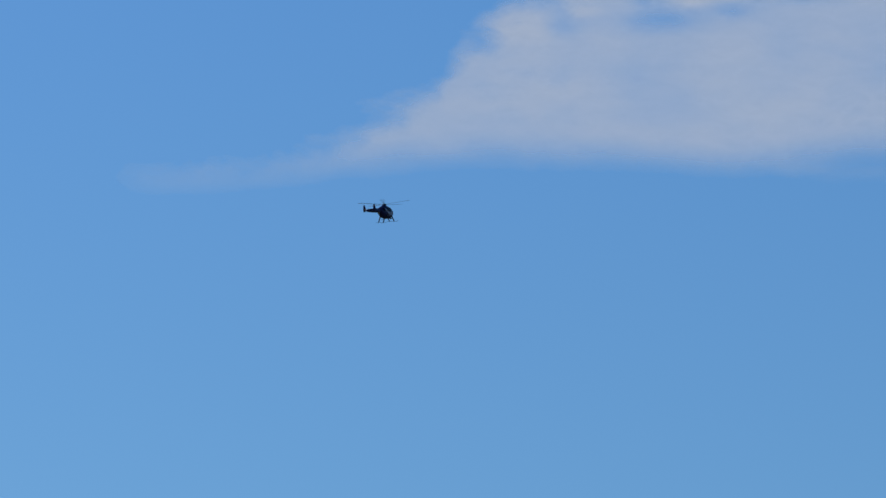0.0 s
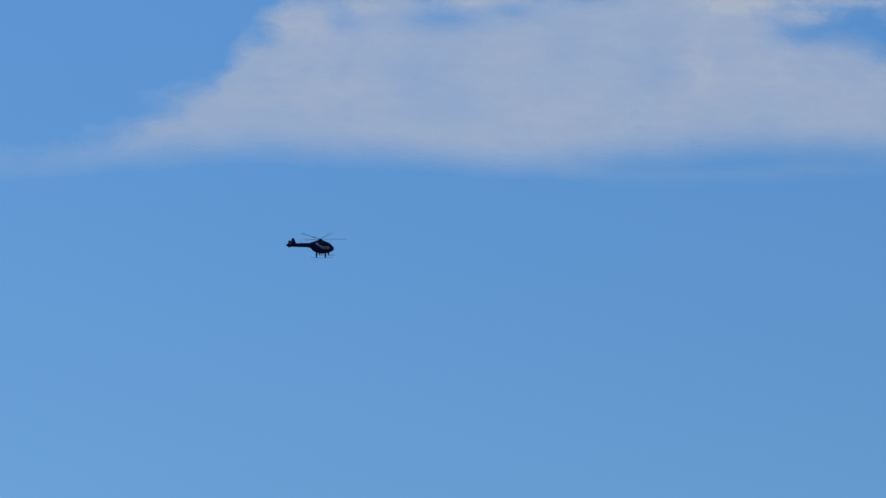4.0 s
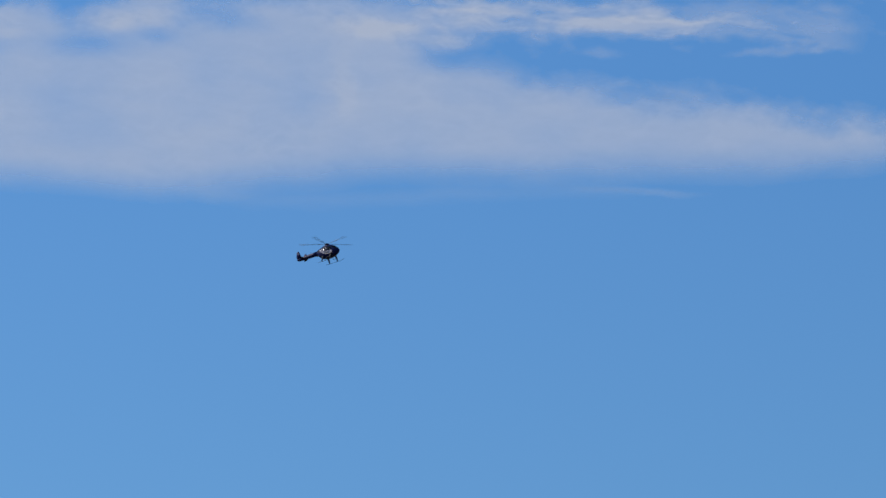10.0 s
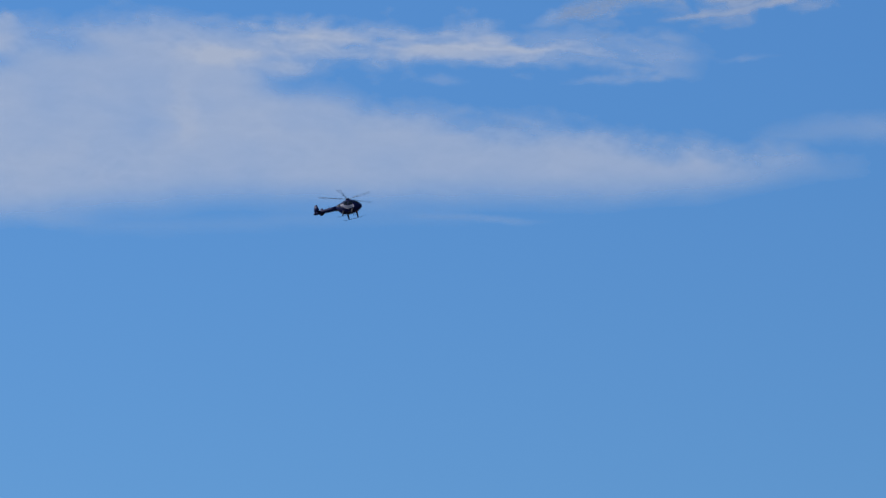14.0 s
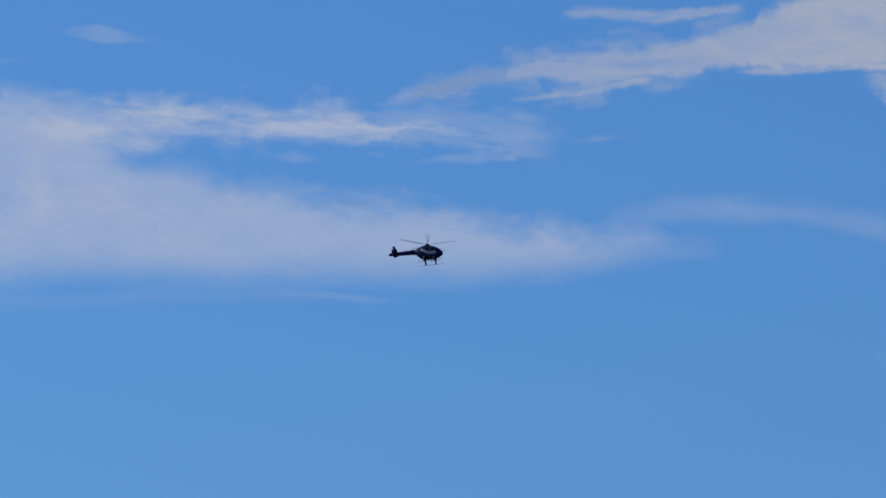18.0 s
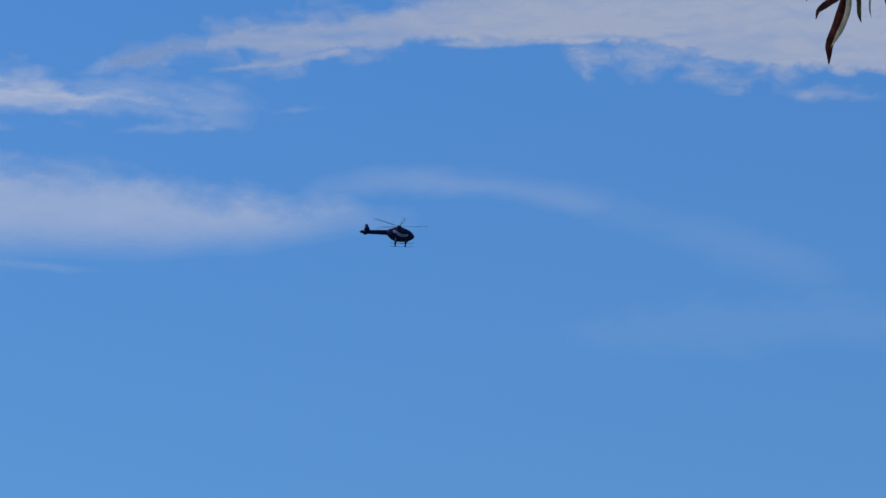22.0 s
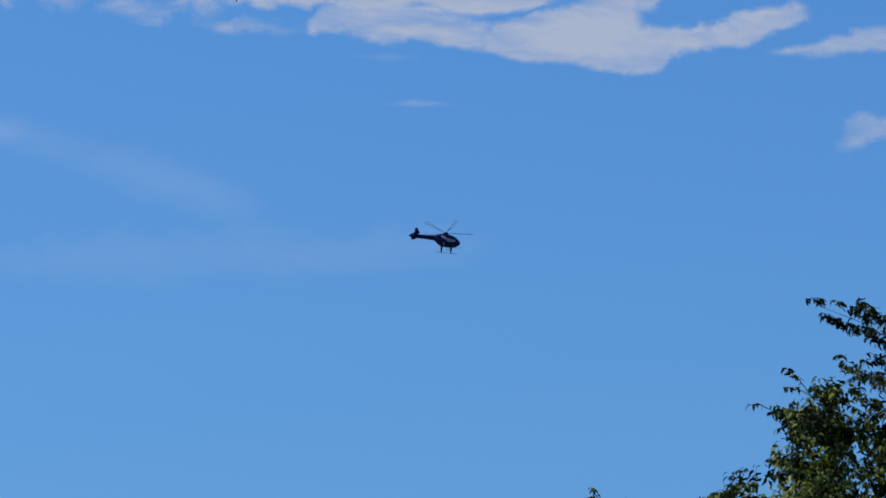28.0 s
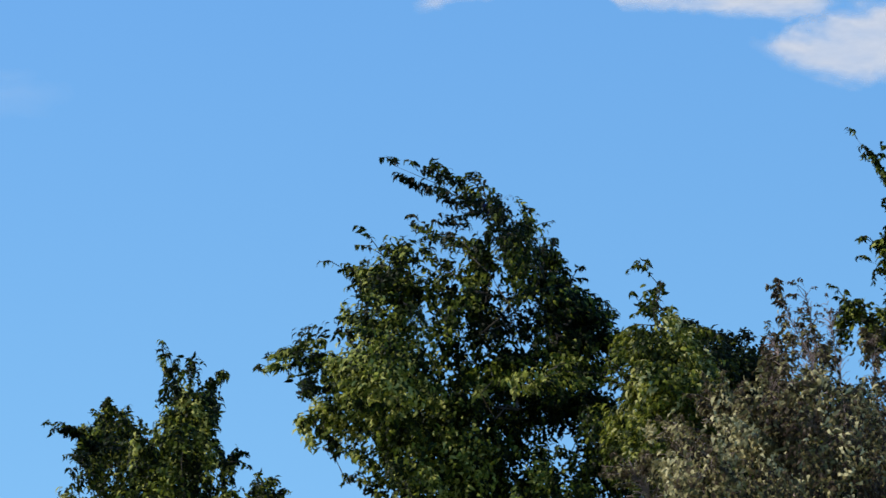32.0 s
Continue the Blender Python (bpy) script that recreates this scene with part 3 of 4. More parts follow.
def helicopter():
    h = tagged(new("helicopter"), "dark navy light helicopter with a pale side band, in flight", "helicopter")
    b = bmesh.new()
    loft(b, BODY, steps=28)
    hull = part("fuselage", b, M_NAVY, h, "navy teardrop fuselage")
    for a0, a1 in ((28, 86), (94, 152)):
        b = bmesh.new()
        loft(b, cut(BODY, 1.05, 1.86, 6), a0, a1, 8, 0.012)
        part("windscreen", b, M_GLASS, hull, "dark tinted windscreen")
    for x0, x1 in ((0.3, 1.0), (-0.4, 0.18)):
        for a0, a1 in ((4, 50), (130, 176)):
            b = bmesh.new()
            loft(b, cut(BODY, x0, x1, 5), a0, a1, 7, 0.012)
            part("door_window", b, M_GLASS, hull, "dark tinted door window")
    for a0, a1, way in ((-26, -1, 1), (181, 206, -1)):
        b = bmesh.new()
        loft(b, cut(BODY, -0.95, 1.1, 13), a0, a1, 8, 0.03, [(-0.95, 36 * way), (-0.6, 26 * way), (-0.2, 8 * way), (0.2, 0), (0.7, 0), (1.1, 3 * way)])
        part("side_band", b, M_PALE, hull, "pale grey painted band sweeping up behind the doors")
    for a0, a1 in ((8, 40), (140, 172)):
        b = bmesh.new()
        loft(b, cut(BODY, -1.35, -1.0, 4), a0, a1, 5, 0.014)
        part("engine_panel", b, M_DARK, hull, "black engine panel")
    b = bmesh.new()
    loft(b, [(0.75, 0.76, 0.05, 0.04), (0.55, 0.76, 0.22, 0.14), (0.15, 0.78, 0.3, 0.24), (-0.3, 0.78, 0.32, 0.25), (-0.8, 0.68, 0.3, 0.24), (-1.4, 0.5, 0.2, 0.16), (-1.8, 0.42, 0.06, 0.06)], steps=16)
    part("engine_cowling", b, M_NAVY, h)
    b = bmesh.new()
    tube(b, [(-1.5, 0, 0.02), (-1.75, 0, -0.05), (-1.95, 0, -0.12)], [0.13, 0.14, 0.15], 12)
    part("exhaust_pipe", b, M_STEEL, h, "heat-stained steel exhaust")
    b = bmesh.new()
    loft(b, [(-1.7, 0.20, 0.35, 0.35), (-2.6, 0.20, 0.32, 0.32), (-3.8, 0.20, 0.29, 0.29), (-4.7, 0.20, 0.26, 0.26), (-5.0, 0.20, 0.24, 0.24)], steps=18)
    part("tail_boom", b, M_NAVY, h, "thick navy tail boom without tail rotor")
    b = bmesh.new()
    loft(b, [(-5.0, 0.20, 0.225, 0.225), (-5.3, 0.20, 0.2, 0.2), (-5.43, 0.20, 0.13, 0.13), (-5.55, 0.20, 0.03, 0.03)], steps=16)
    part("thruster", b, M_NAVY, h, "navy thruster cone")
    b = bmesh.new()
    slab(b, [(-4.95, -0.85), (-4.45, -0.85), (-4.3, 0.0), (-4.45, 0.85), (-4.95, 0.85)], "z", 0.07, 0.02)
    bmesh.ops.translate(b, verts=b.verts[:], vec=(0, 0, 0.36))
    stab = part("stabiliser", b, M_NAVY, h)
    for y in (-0.85, 0.85):
        b = bmesh.new()
        slab(b, [(-4.83, 1.07), (-4.5, 1.09), (-4.3, 0.6), (-4.15, 0.38), (-4.3, 0.18), (-4.55, 0.04), (-4.92, 0.02), (-5.0, 0.34)], "y", 0.09, 0.02)
        bmesh.ops.translate(b, verts=b.verts[:], vec=(0, y, 0))
        part("tail_fin", b, M_NAVY, stab)
    for y in (-0.95, 0.95):
        b = bmesh.new()
        tube(b, [(-1.35, y, -1.46), (-1.2, y, -1.52), (-0.6, y, -1.53), (0.8, y, -1.53), (1.5, y, -1.52), (1.85, y, -1.44), (2.0, y, -1.33)], [0.016, 0.02, 0.022, 0.022, 0.02, 0.02, 0.016], 8)
        part("skid", b, M_DARK, h, "black landing skid")
        for x in (-0.55, 0.85):
            b = bmesh.new()
            s = math.copysign(1, y)
            slab(b, [(-0.09, 0.0), (0.08, 0.0), (0.15, 1.0), (-0.16, 1.0)], "y", 0.1, 0.03)
            bmesh.ops.transform(b, matrix=Matrix.Translation((x, y, -1.53)) @ Matrix.Rotation(s * radians(23), 4, 'X'), verts=b.verts[:])
            part("leg", b, M_DARK, h, "black faired landing leg")
        b = bmesh.new()
        tube(b, [(0.25, y * 0.5, -0.9), (0.25, y * 0.92, -1.1), (0.55, y * 0.92, -1.1), (0.55, y * 0.5, -0.9)], [0.025] * 4, 6)
        part("step", b, M_DARK, h)
    b = bmesh.new()
    tube(b, [(-0.06, 0, 0.92), (-0.06, 0, 1.02), (-0.06, 0, 1.1)], [0.2, 0.15, 0.12], 12)
    part("mast", b, M_PALE, h, "pale grey rotor mast")
    b = bmesh.new()
    tube(b, [(1.2, 0.0, -0.8), (1.2, 0, -0.95), (1.2, 0, -1.02)], [0.09, 0.08, 0.03], 10)
    part("belly_light", b, M_LAMP_RED, h, "small red lens under the nose")
    b = bmesh.new()
    tube(b, [(0.95, -0.25, -0.85), (1.05, -0.25, -1.02), (1.15, -0.25, -1.05)], [0.1, 0.13, 0.1], 10)
    part("searchlight", b, M_DARK, h)
    b = bmesh.new()
    tube(b, [(-3.0, 0, 0.5), (-3.05, 0, 0.72), (-3.1, 0, 0.86)], [0.03, 0.02, 0.012], 6)
    part("aerial", b, M_DARK, h)
    b = bmesh.new()
    tube(b, [(0, 0, -0.14), (0, 0, -0.08), (0, 0, 0.05), (0, 0, 0.12)], [0.2, 0.3, 0.28, 0.1], 16)
    rotor = part("rotor", b, M_DARK, h, "five-bladed main rotor")
    for k in range(5):
        b = bmesh.new()
        slab(b, [(0.1, -0.04), (0.6, -0.035), (1.1, -0.07), (3.95, -0.07), (4.02, -0.03), (4.02, 0.05), (1.1, 0.07), (0.6, 0.035), (0.1, 0.04)], "z", 0.032, 0.008)
        bmesh.ops.transform(b, matrix=Matrix.Rotation(radians(72 * k), 4, 'Z') @ Matrix.Rotation(radians(-3.5), 4, 'Y') @ Matrix.Rotation(radians(7), 4, 'X'), verts=b.verts[:])
        part("blade", b, M_BLADE, rotor)
    return h, rotor


HELI, ROTOR = helicopter()
# seconds, bearing, elevation
HELI_WAY = [
    (0.0, -0.677, 13.415), (0.5, -0.534, 13.373), (1.0, -0.395, 13.310), (1.5, -0.202, 13.248), (2.0, 0.016, 13.191), (2.5, 0.243, 13.137), (3.0, 0.519, 13.076), (3.5, 0.848, 13.035),
    (5.5, 2.311, 12.883), (6.0, 2.697, 12.876), (6.5, 3.097, 12.863), (7.0, 3.488, 12.894), (7.5, 3.845, 12.929), (8.0, 4.164, 12.962), (8.5, 4.506, 13.007), (9.0, 4.838, 13.105),
    (9.5, 5.116, 13.183), (10.0, 5.400, 13.280), (10.5, 5.682, 13.405), (11.0, 5.922, 13.504), (11.5, 6.160, 13.598), (12.0, 6.443, 13.700), (12.5, 6.738, 13.802), (13.0, 6.990, 13.903),
    (13.5, 7.242, 14.001), (14.0, 7.495, 14.100), (14.5, 7.826, 14.163), (16.5, 9.084, 14.421), (17.0, 9.433, 14.451), (17.5, 9.805, 14.454), (18.0, 10.158, 14.469), (18.5, 10.496, 14.475),
    (19.0, 10.907, 14.461), (19.5, 11.269, 14.444), (20.0, 11.670, 14.427), (20.5, 12.096, 14.420), (21.0, 12.494, 14.398), (21.5, 12.922, 14.379), (22.0, 13.350, 14.339), (22.5, 13.828, 14.283),
    (23.0, 14.335, 14.215), (23.5, 14.831, 14.143), (24.0, 15.406, 14.057), (24.5, 16.012, 13.974), (26.5, 18.625, 13.659), (27.0, 19.293, 13.595), (27.5, 19.969, 13.526), (28.0, 20.681, 13.411),
    (28.5, 21.391, 13.253), (29.0, 22.087, 13.116), (29.5, 22.761, 12.972), (30.0, 23.448, 12.830), (30.5, 24.132, 12.688), (31.0, 24.801, 12.531), (31.5, 25.47, 12.35), (32.0, 26.12, 12.06)]
# seconds, distance, turn away from square-on, nose down, bank to the right
HELI_SET = [(0.0, 755, 60, -12, 0), (1.0, 755, 53, -9, 0), (2.0, 760, 43, -6, 0), (3.0, 765, 30, -4, 0), (6.0, 760, -11, -6, 0), (7.0, 745, -18, -5, 0), (8.0, 740, -25, -6, 0), (9.0, 725, -37, -8, 0),
            (10.0, 720, -38, -8, 0), (11.0, 715, -37, -3, 0), (12.0, 710, -36, -8, 0), (13.0, 705, -33, -6, -2), (14.0, 700, -28, -7, -3), (17.0, 695, -14, -6, -5), (18.0, 695, -8, -4, -4), (19.0, 695, 0, -3, -4),
            (20.0, 695, 0, -2, -2), (21.0, 695, 2, 0, -1), (22.0, 697, 4, 1, 0), (23.0, 700, 6, 3.5, 0), (24.5, 705, 6, 3, 0), (26.5, 715, 12, 3, -9), (28.0, 720, 16, 3, -12), (29.0, 730, 25, 1, -9), (30.0, 745, 33, 0, -6), (31.0, 760, 42, 0, -5), (32.0, 775, 46, 0, -5)]
ROTOR_START = 62.0


# ---- trees ----
def leaf_shape(width=0.42, droop=0.7):
    """One pointed leaf, a unit long, folded along its rib."""
    v = np.array([(0, 0, 0), (0.38, 0, 0.04), (0.75, 0, -0.35 * droop), (0.92, 0, -droop), (0.30, width / 2, 0.07), (0.70, width * 0.44, -0.2 * droop), (0.30, -width / 2, 0.07), (0.70, -width * 0.44, -0.2 * droop)])
    f = [(0, 1, 4), (0, 6, 1), (4, 1, 2, 5), (1, 6, 7, 2), (5, 2, 3), (2, 7, 3)]
    return v, f


def leaves(name, places, ways, faces_to, tones, sizes, material, parent, rng, width=0.42):
    """Many leaves as one mesh: each hangs at its place, along its way, its upper face turned outwards."""
    v, f = leaf_shape(width)
    n = len(places)
    x = ways / np.linalg.norm(ways, axis=1, keepdims=True)
    z = 0.7 * faces_to + rng.normal(size=(n, 3)) * 0.4 + (0, 0, 0.7)
    y = np.cross(z, x)
    y /= np.linalg.norm(y, axis=1, keepdims=True)
    z = np.cross(x, y)
    out = places[:, None, :] + sizes[:, None, None] * (v[None, :, 0:1] * x[:, None] + v[None, :, 1:2] * y[:, None] + v[None, :, 2:3] * z[:, None])
    faces = [tuple(k * 8 + i for i in q) for k in range(n) for q in f]
    ob = from_arrays(name, out.reshape(-1, 3), faces, material, parent)
    ob.data.attributes.new("tone", 'FLOAT', 'POINT').data.foreach_set("value", np.repeat(np.clip(tones, 0, 1), 8).astype(np.float32))
    return ob


def tree(name, label, dist, az, sprays, material, seed, leaf=0.045, fill=3.3, depth=0.55, low=2.6, bark=M_BARK, loose=120, twigs=0, wide=1.1, shoots=7, reach=1.0, bare=1.0, tone=0.45, stem=1.0, gaps=()):
    """A tree at a distance and bearing. sprays: leafy limbs (across, height, to across, to height, leafy half widths,
    sunlit or shaded leaf tone, density) seen square-on; gaps: (across, height, half widths, emptiness).
    """
    rng = np.random.default_rng(seed)
    t = tagged(new(name), label, "tree" if "tree" in name else "shrub", "trees beyond the ground")
    t.matrix_world = pose(math.sin(radians(az)) * dist, math.cos(radians(az)) * dist, 0, 0, 0, -az)

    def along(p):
        """Scales a place from the eye by its depth, so it keeps its sight line."""
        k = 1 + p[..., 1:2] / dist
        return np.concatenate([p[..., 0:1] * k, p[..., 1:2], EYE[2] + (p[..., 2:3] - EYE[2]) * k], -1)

    mid = float(np.mean([s[0] for s in sprays]))
    foot = min(s[1] for s in sprays)
    b = bmesh.new()
    tube(b, [(mid * 0.3 - 0.15, 0, -0.1), (mid * 0.4, 0.05, foot * 0.25), (mid * 0.7 + 0.08, 0, foot * 0.55), (mid, 0.04, foot * 0.9), (mid, 0, foot + 0.2)], [0.17, 0.13, 0.1, 0.05, 0.02], 10)
    part("trunk", b, bark, t)
    places, ways, sizes, faces_to, tones = [], [], [], [], []
    for x0, z0, x1, z1, w0, w1, lit, dense in sprays:
        d0, d1 = rng.normal(0, depth * 0.6) - lit * 1.8, rng.normal(0, depth) - lit * 1.8
        a, c = np.array((x0, d0, z0)), np.array((x1, d1, z1))
        small = 0.5 if bare < 1 and dense < 0.3 else 1.0
        span = c - a
        length = float(np.linalg.norm((span[0], span[2])))
        bend = np.array((0, 0, 0.12 * abs(span[0])))
        # a limb springs from the nearest lower one, or from the trunk
        lower = [q for q in sprays if (q[1] + q[3]) / 2 < z0 - 0.05 and abs((q[0] + q[2]) / 2 - x0) < 0.45]
        near = min(lower, key=lambda q: math.hypot((q[0] + q[2]) / 2 - x0, (q[1] + q[3]) / 2 - z0), default=None)
        root = np.array(((near[0] + near[2]) / 2, 0, (near[1] + near[3]) / 2) if near else (mid, 0, foot * 0.85))
        b = bmesh.new()
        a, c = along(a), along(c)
        span = c - a
        back = np.array((0, 0.1, 0))
        pts = [Vector(q) for q in (root, root * 0.45 + a * 0.55 + (0.05, 0, -0.1), a + back, a + span * 0.5 + bend + back, c)]
        pts = [pts[0]] + [pts[0].lerp(pts[1], f) + Vector(rng.normal(size=3) * (0.04, 0.08, 0.02)) for f in (0.25, 0.5, 0.75)] + [pts[1] + Vector(rng.normal(size=3)) * 0.06, pts[2], pts[3], pts[4]]
        tube(b, pts, [stem * r for r in (0.007, 0.006, 0.005, 0.004, 0.0035, 0.003, 0.002, 0.001)], 6)
        for k in range(twigs):
            s = rng.uniform(0.1, 0.95)
            p = a + span * s + bend * 4 * s * (1 - s)
            r = (w0 + (w1 - w0) * s) * rng.uniform(0.4, 0.75) * reach
            g = rng.normal(size=3) * (1, 1.4, 1) + span / max(length, 0.1) * 0.8 + (0, 0, 0.3)
            g = g / np.linalg.norm(g)
            tube(b, [p, p + g * r * 0.55 + (0, 0, 0.01), p + g * r], [0.004 * stem, 0.003 * stem, 0.0012], 4)
        part("branch", b, bark, t)
        count = int(fill * dense * (0.65 + 5.5 * w0) * (bare if w1 < 0.03 else 1.0) * (length + w1) * (w0 + w1) / (leaf * leaf * 0.24))
        s = rng.uniform(0, 1.0, count) ** 0.9
        r = w0 + (w1 - w0) * s
        clump = rng.integers(0, max(4, count // 55), count)
        cc = rng.normal(size=(clump.max() + 1, 3))
        cs = (rng.permutation(clump.max() + 1) + rng.uniform(0, 1, clump.max() + 1)) / (clump.max() + 1)
        s = 0.35 * s + 0.65 * cs[clump]
        r = w0 + (w1 - w0) * s
        inner = rng.normal(size=(count, 3))
        off = 0.85 * cc[clump] + 0.27 * inner
        off /= np.maximum(1.0, np.linalg.norm(off[:, (0, 2)], axis=1, keepdims=True) / 1.55)
        p = a + span * s[:, None] + bend * (4 * s * (1 - s))[:, None] + off * r[:, None] * (0.95, 0, 0.95)
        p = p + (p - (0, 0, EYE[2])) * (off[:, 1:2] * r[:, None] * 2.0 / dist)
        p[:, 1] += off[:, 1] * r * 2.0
        w = off * (0.7, 0.7, 0.3) + rng.normal(size=(count, 3)) * 0.5 + (span / max(length, 0.1)) * (0.45, 0.3, 0.1) + (0, 0, -0.55)
        places.append(p), ways.append(w), sizes.append(leaf * small * rng.uniform(0.65, 1.25, count))
        faces_to.append(0.55 * inner + 0.35 * off)
        # whole limbs are toned light or dark to paint sun and shade
        tones.append(tone + 0.45 * lit + 0.35 * rng.uniform(-1, 1, clump.max() + 1)[clump] + 0.36 * rng.uniform(-1, 1, count))
        # thin shoots that stand out of the mass, leaves hanging in two rows
        for k in range(shoots):
            b = bmesh.new()
            s = rng.uniform(0.25, 1.0) if k else 1.0
            p = a + span * s + bend * 4 * s * (1 - s)
            r = w0 + (w1 - w0) * s
            g = rng.normal(size=3) * (1, 0.5, 0.8) + span / max(length, 0.1) * (0.7 if k else 3.0) + (0, 0, 0.35)
            g = g / np.linalg.norm(g)
            far = r * rng.uniform(1.0, 1.5) + rng.uniform(0.02, 0.11)
            way = [p, p + g * far * 0.55 + (0, 0, 0.012), p + g * far - (0, 0, 0.02)]
            tube(b, way, [0.003 * stem, 0.0022 * stem, 0.001], 4)
            m = int(far / leaf * 2.6) + 3
            u = rng.uniform(0.35, 1.0, m)[:, None]
            q = np.where(u < 0.55, way[0] + (way[1] - way[0]) * u / 0.55, way[1] + (way[2] - way[1]) * (u - 0.55) / 0.45)
            places.append(q), ways.append(rng.normal(size=(m, 3)) * (0.7, 0.7, 0.25) + g * 0.5 + (0, 0, -0.7)), sizes.append(leaf * small * rng.uniform(0.6, 1.1, m))
            faces_to.append(rng.normal(size=(m, 3)) * 0.8), tones.append(rng.uniform(0.15, 0.75, m) + 0.4 * lit)
            part("shoot", b, bark, t)
    # the crown goes on below
    n = int(2600 * wide)
    cl = rng.normal(size=(70, 3)) * (0.55 * wide, 0.6, 0.9)
    p = cl[rng.integers(0, 70, n)] + rng.normal(size=(n, 3)) * 0.17 + (mid, 0.3, (low + foot) / 2 - 0.4)
    p[:, 2] = np.where(p[:, 2] > foot, foot - rng.uniform(0, 1.2, n), p[:, 2])
    places.append(p), ways.append(rng.normal(size=(n, 3)) + (0, 0, -0.6)), sizes.append(leaf * rng.uniform(0.8, 1.4, n))
    faces_to.append(rng.normal(size=(n, 3))), tones.append(rng.uniform(0, 0.8, n))
    places, ways, sizes, faces_to, tones = [np.concatenate(q) for q in (places, ways, sizes, faces_to, tones)]
    # openings through which the sky shows, cut along sight lines from the eye
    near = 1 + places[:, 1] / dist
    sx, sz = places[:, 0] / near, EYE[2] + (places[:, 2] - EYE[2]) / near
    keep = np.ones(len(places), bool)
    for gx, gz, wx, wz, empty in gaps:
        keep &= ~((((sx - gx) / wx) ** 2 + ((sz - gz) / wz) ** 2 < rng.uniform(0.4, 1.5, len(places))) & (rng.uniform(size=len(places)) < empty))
    places, ways, sizes, faces_to, tones = [q[keep] for q in (places, ways, sizes, faces_to, tones)]
    crown = leaves("crown", places, ways, faces_to, tones, sizes, material, t, rng)
    tagged(crown, kind="stuff")
    # single leaves at the tips
    v, f = leaf_shape()
    singles = []
    for leaf_tone in (0.1, 0.3, 0.5, 0.7, 0.9):
        one = bpy.data.meshes.new("leaf")
        one.from_pydata((v * leaf).tolist(), [], f)
        one.materials.append(material)
        one.attributes.new("tone", 'FLOAT', 'POINT').data.foreach_set("value", np.full(len(v), leaf_tone, np.float32))
        singles.append(one)
    for k in range(loose):
        ob = new("leaf", singles[k % 5])
        ob.parent = t
        i = int(rng.integers(0, len(places) * 3 // 4))
        ob.matrix_basis = pose(*(places[i] + rng.normal(size=3) * (0.02, 0.05, 0.02)), rng.uniform(-60, 60), rng.uniform(10, 80), rng.uniform(0, 360))
    return t


UPPER_LIMBS = [(0.50, 7.42, 0.23, 8.08, 0.13, 0.08, -0.2, 0.8), (0.26, 7.94, -0.32, 8.29, 0.08, 0.02, 0.0, 0.7), (0.33, 8.06, 0.06, 8.10, 0.06, 0.05, 0.0, 0.8), (0.39, 7.49, 0.48, 7.98, 0.12, 0.07, -0.2, 0.8), (0.50, 7.49, 0.64, 7.80, 0.10, 0.04, -0.2, 1.1), (0.26, 7.63, -0.18, 7.95, 0.09, 0.03, 0.0, 0.7), (-0.20, 7.50, -0.40, 7.74, 0.10, 0.11, 0.1, 2.0), (-0.22, 7.35, -0.66, 7.67, 0.08, 0.02, 0.1, 0.9), (-0.32, 7.08, -0.85, 7.11, 0.10, 0.10, 0.0, 1.1), (-0.77, 6.91, -0.87, 6.91, 0.08, 0.08, 0.1, 1.0), (-0.66, 7.06, -1.09, 7.05, 0.07, 0.03, 0.0, 1.5)]
# the upper limbs are thinly leaved and toned darker
MAIN_UPPER = [(x0, z0, x1, z1, 1.2 * w0 + 0.01, 1.25 * w1 + 0.012, lit - 0.2, (0.5 if z0 > 7.3 else 0.6) * dense) for x0, z0, x1, z1, w0, w1, lit, dense in UPPER_LIMBS]
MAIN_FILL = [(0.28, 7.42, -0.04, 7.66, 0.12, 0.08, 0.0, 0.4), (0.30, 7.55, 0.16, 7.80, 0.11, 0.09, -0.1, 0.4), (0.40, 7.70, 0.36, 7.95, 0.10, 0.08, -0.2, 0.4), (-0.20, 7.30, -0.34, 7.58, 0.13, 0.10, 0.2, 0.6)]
# flank limbs painted dark, left and middle limbs light, as the sun falls
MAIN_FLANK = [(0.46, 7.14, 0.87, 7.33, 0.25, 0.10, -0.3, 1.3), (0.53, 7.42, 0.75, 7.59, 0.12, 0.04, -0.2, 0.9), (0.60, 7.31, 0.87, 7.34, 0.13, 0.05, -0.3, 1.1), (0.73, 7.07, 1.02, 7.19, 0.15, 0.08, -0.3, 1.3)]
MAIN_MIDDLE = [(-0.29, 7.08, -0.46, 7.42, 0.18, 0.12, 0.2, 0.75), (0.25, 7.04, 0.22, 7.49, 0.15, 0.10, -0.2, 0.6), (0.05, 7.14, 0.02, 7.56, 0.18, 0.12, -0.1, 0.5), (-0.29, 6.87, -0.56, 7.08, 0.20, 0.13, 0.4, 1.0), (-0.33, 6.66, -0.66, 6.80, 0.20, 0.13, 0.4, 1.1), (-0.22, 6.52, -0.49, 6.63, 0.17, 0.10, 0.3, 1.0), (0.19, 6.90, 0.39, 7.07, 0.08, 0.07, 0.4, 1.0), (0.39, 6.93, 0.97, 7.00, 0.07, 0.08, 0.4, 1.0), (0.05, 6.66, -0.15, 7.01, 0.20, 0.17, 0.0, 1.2)]
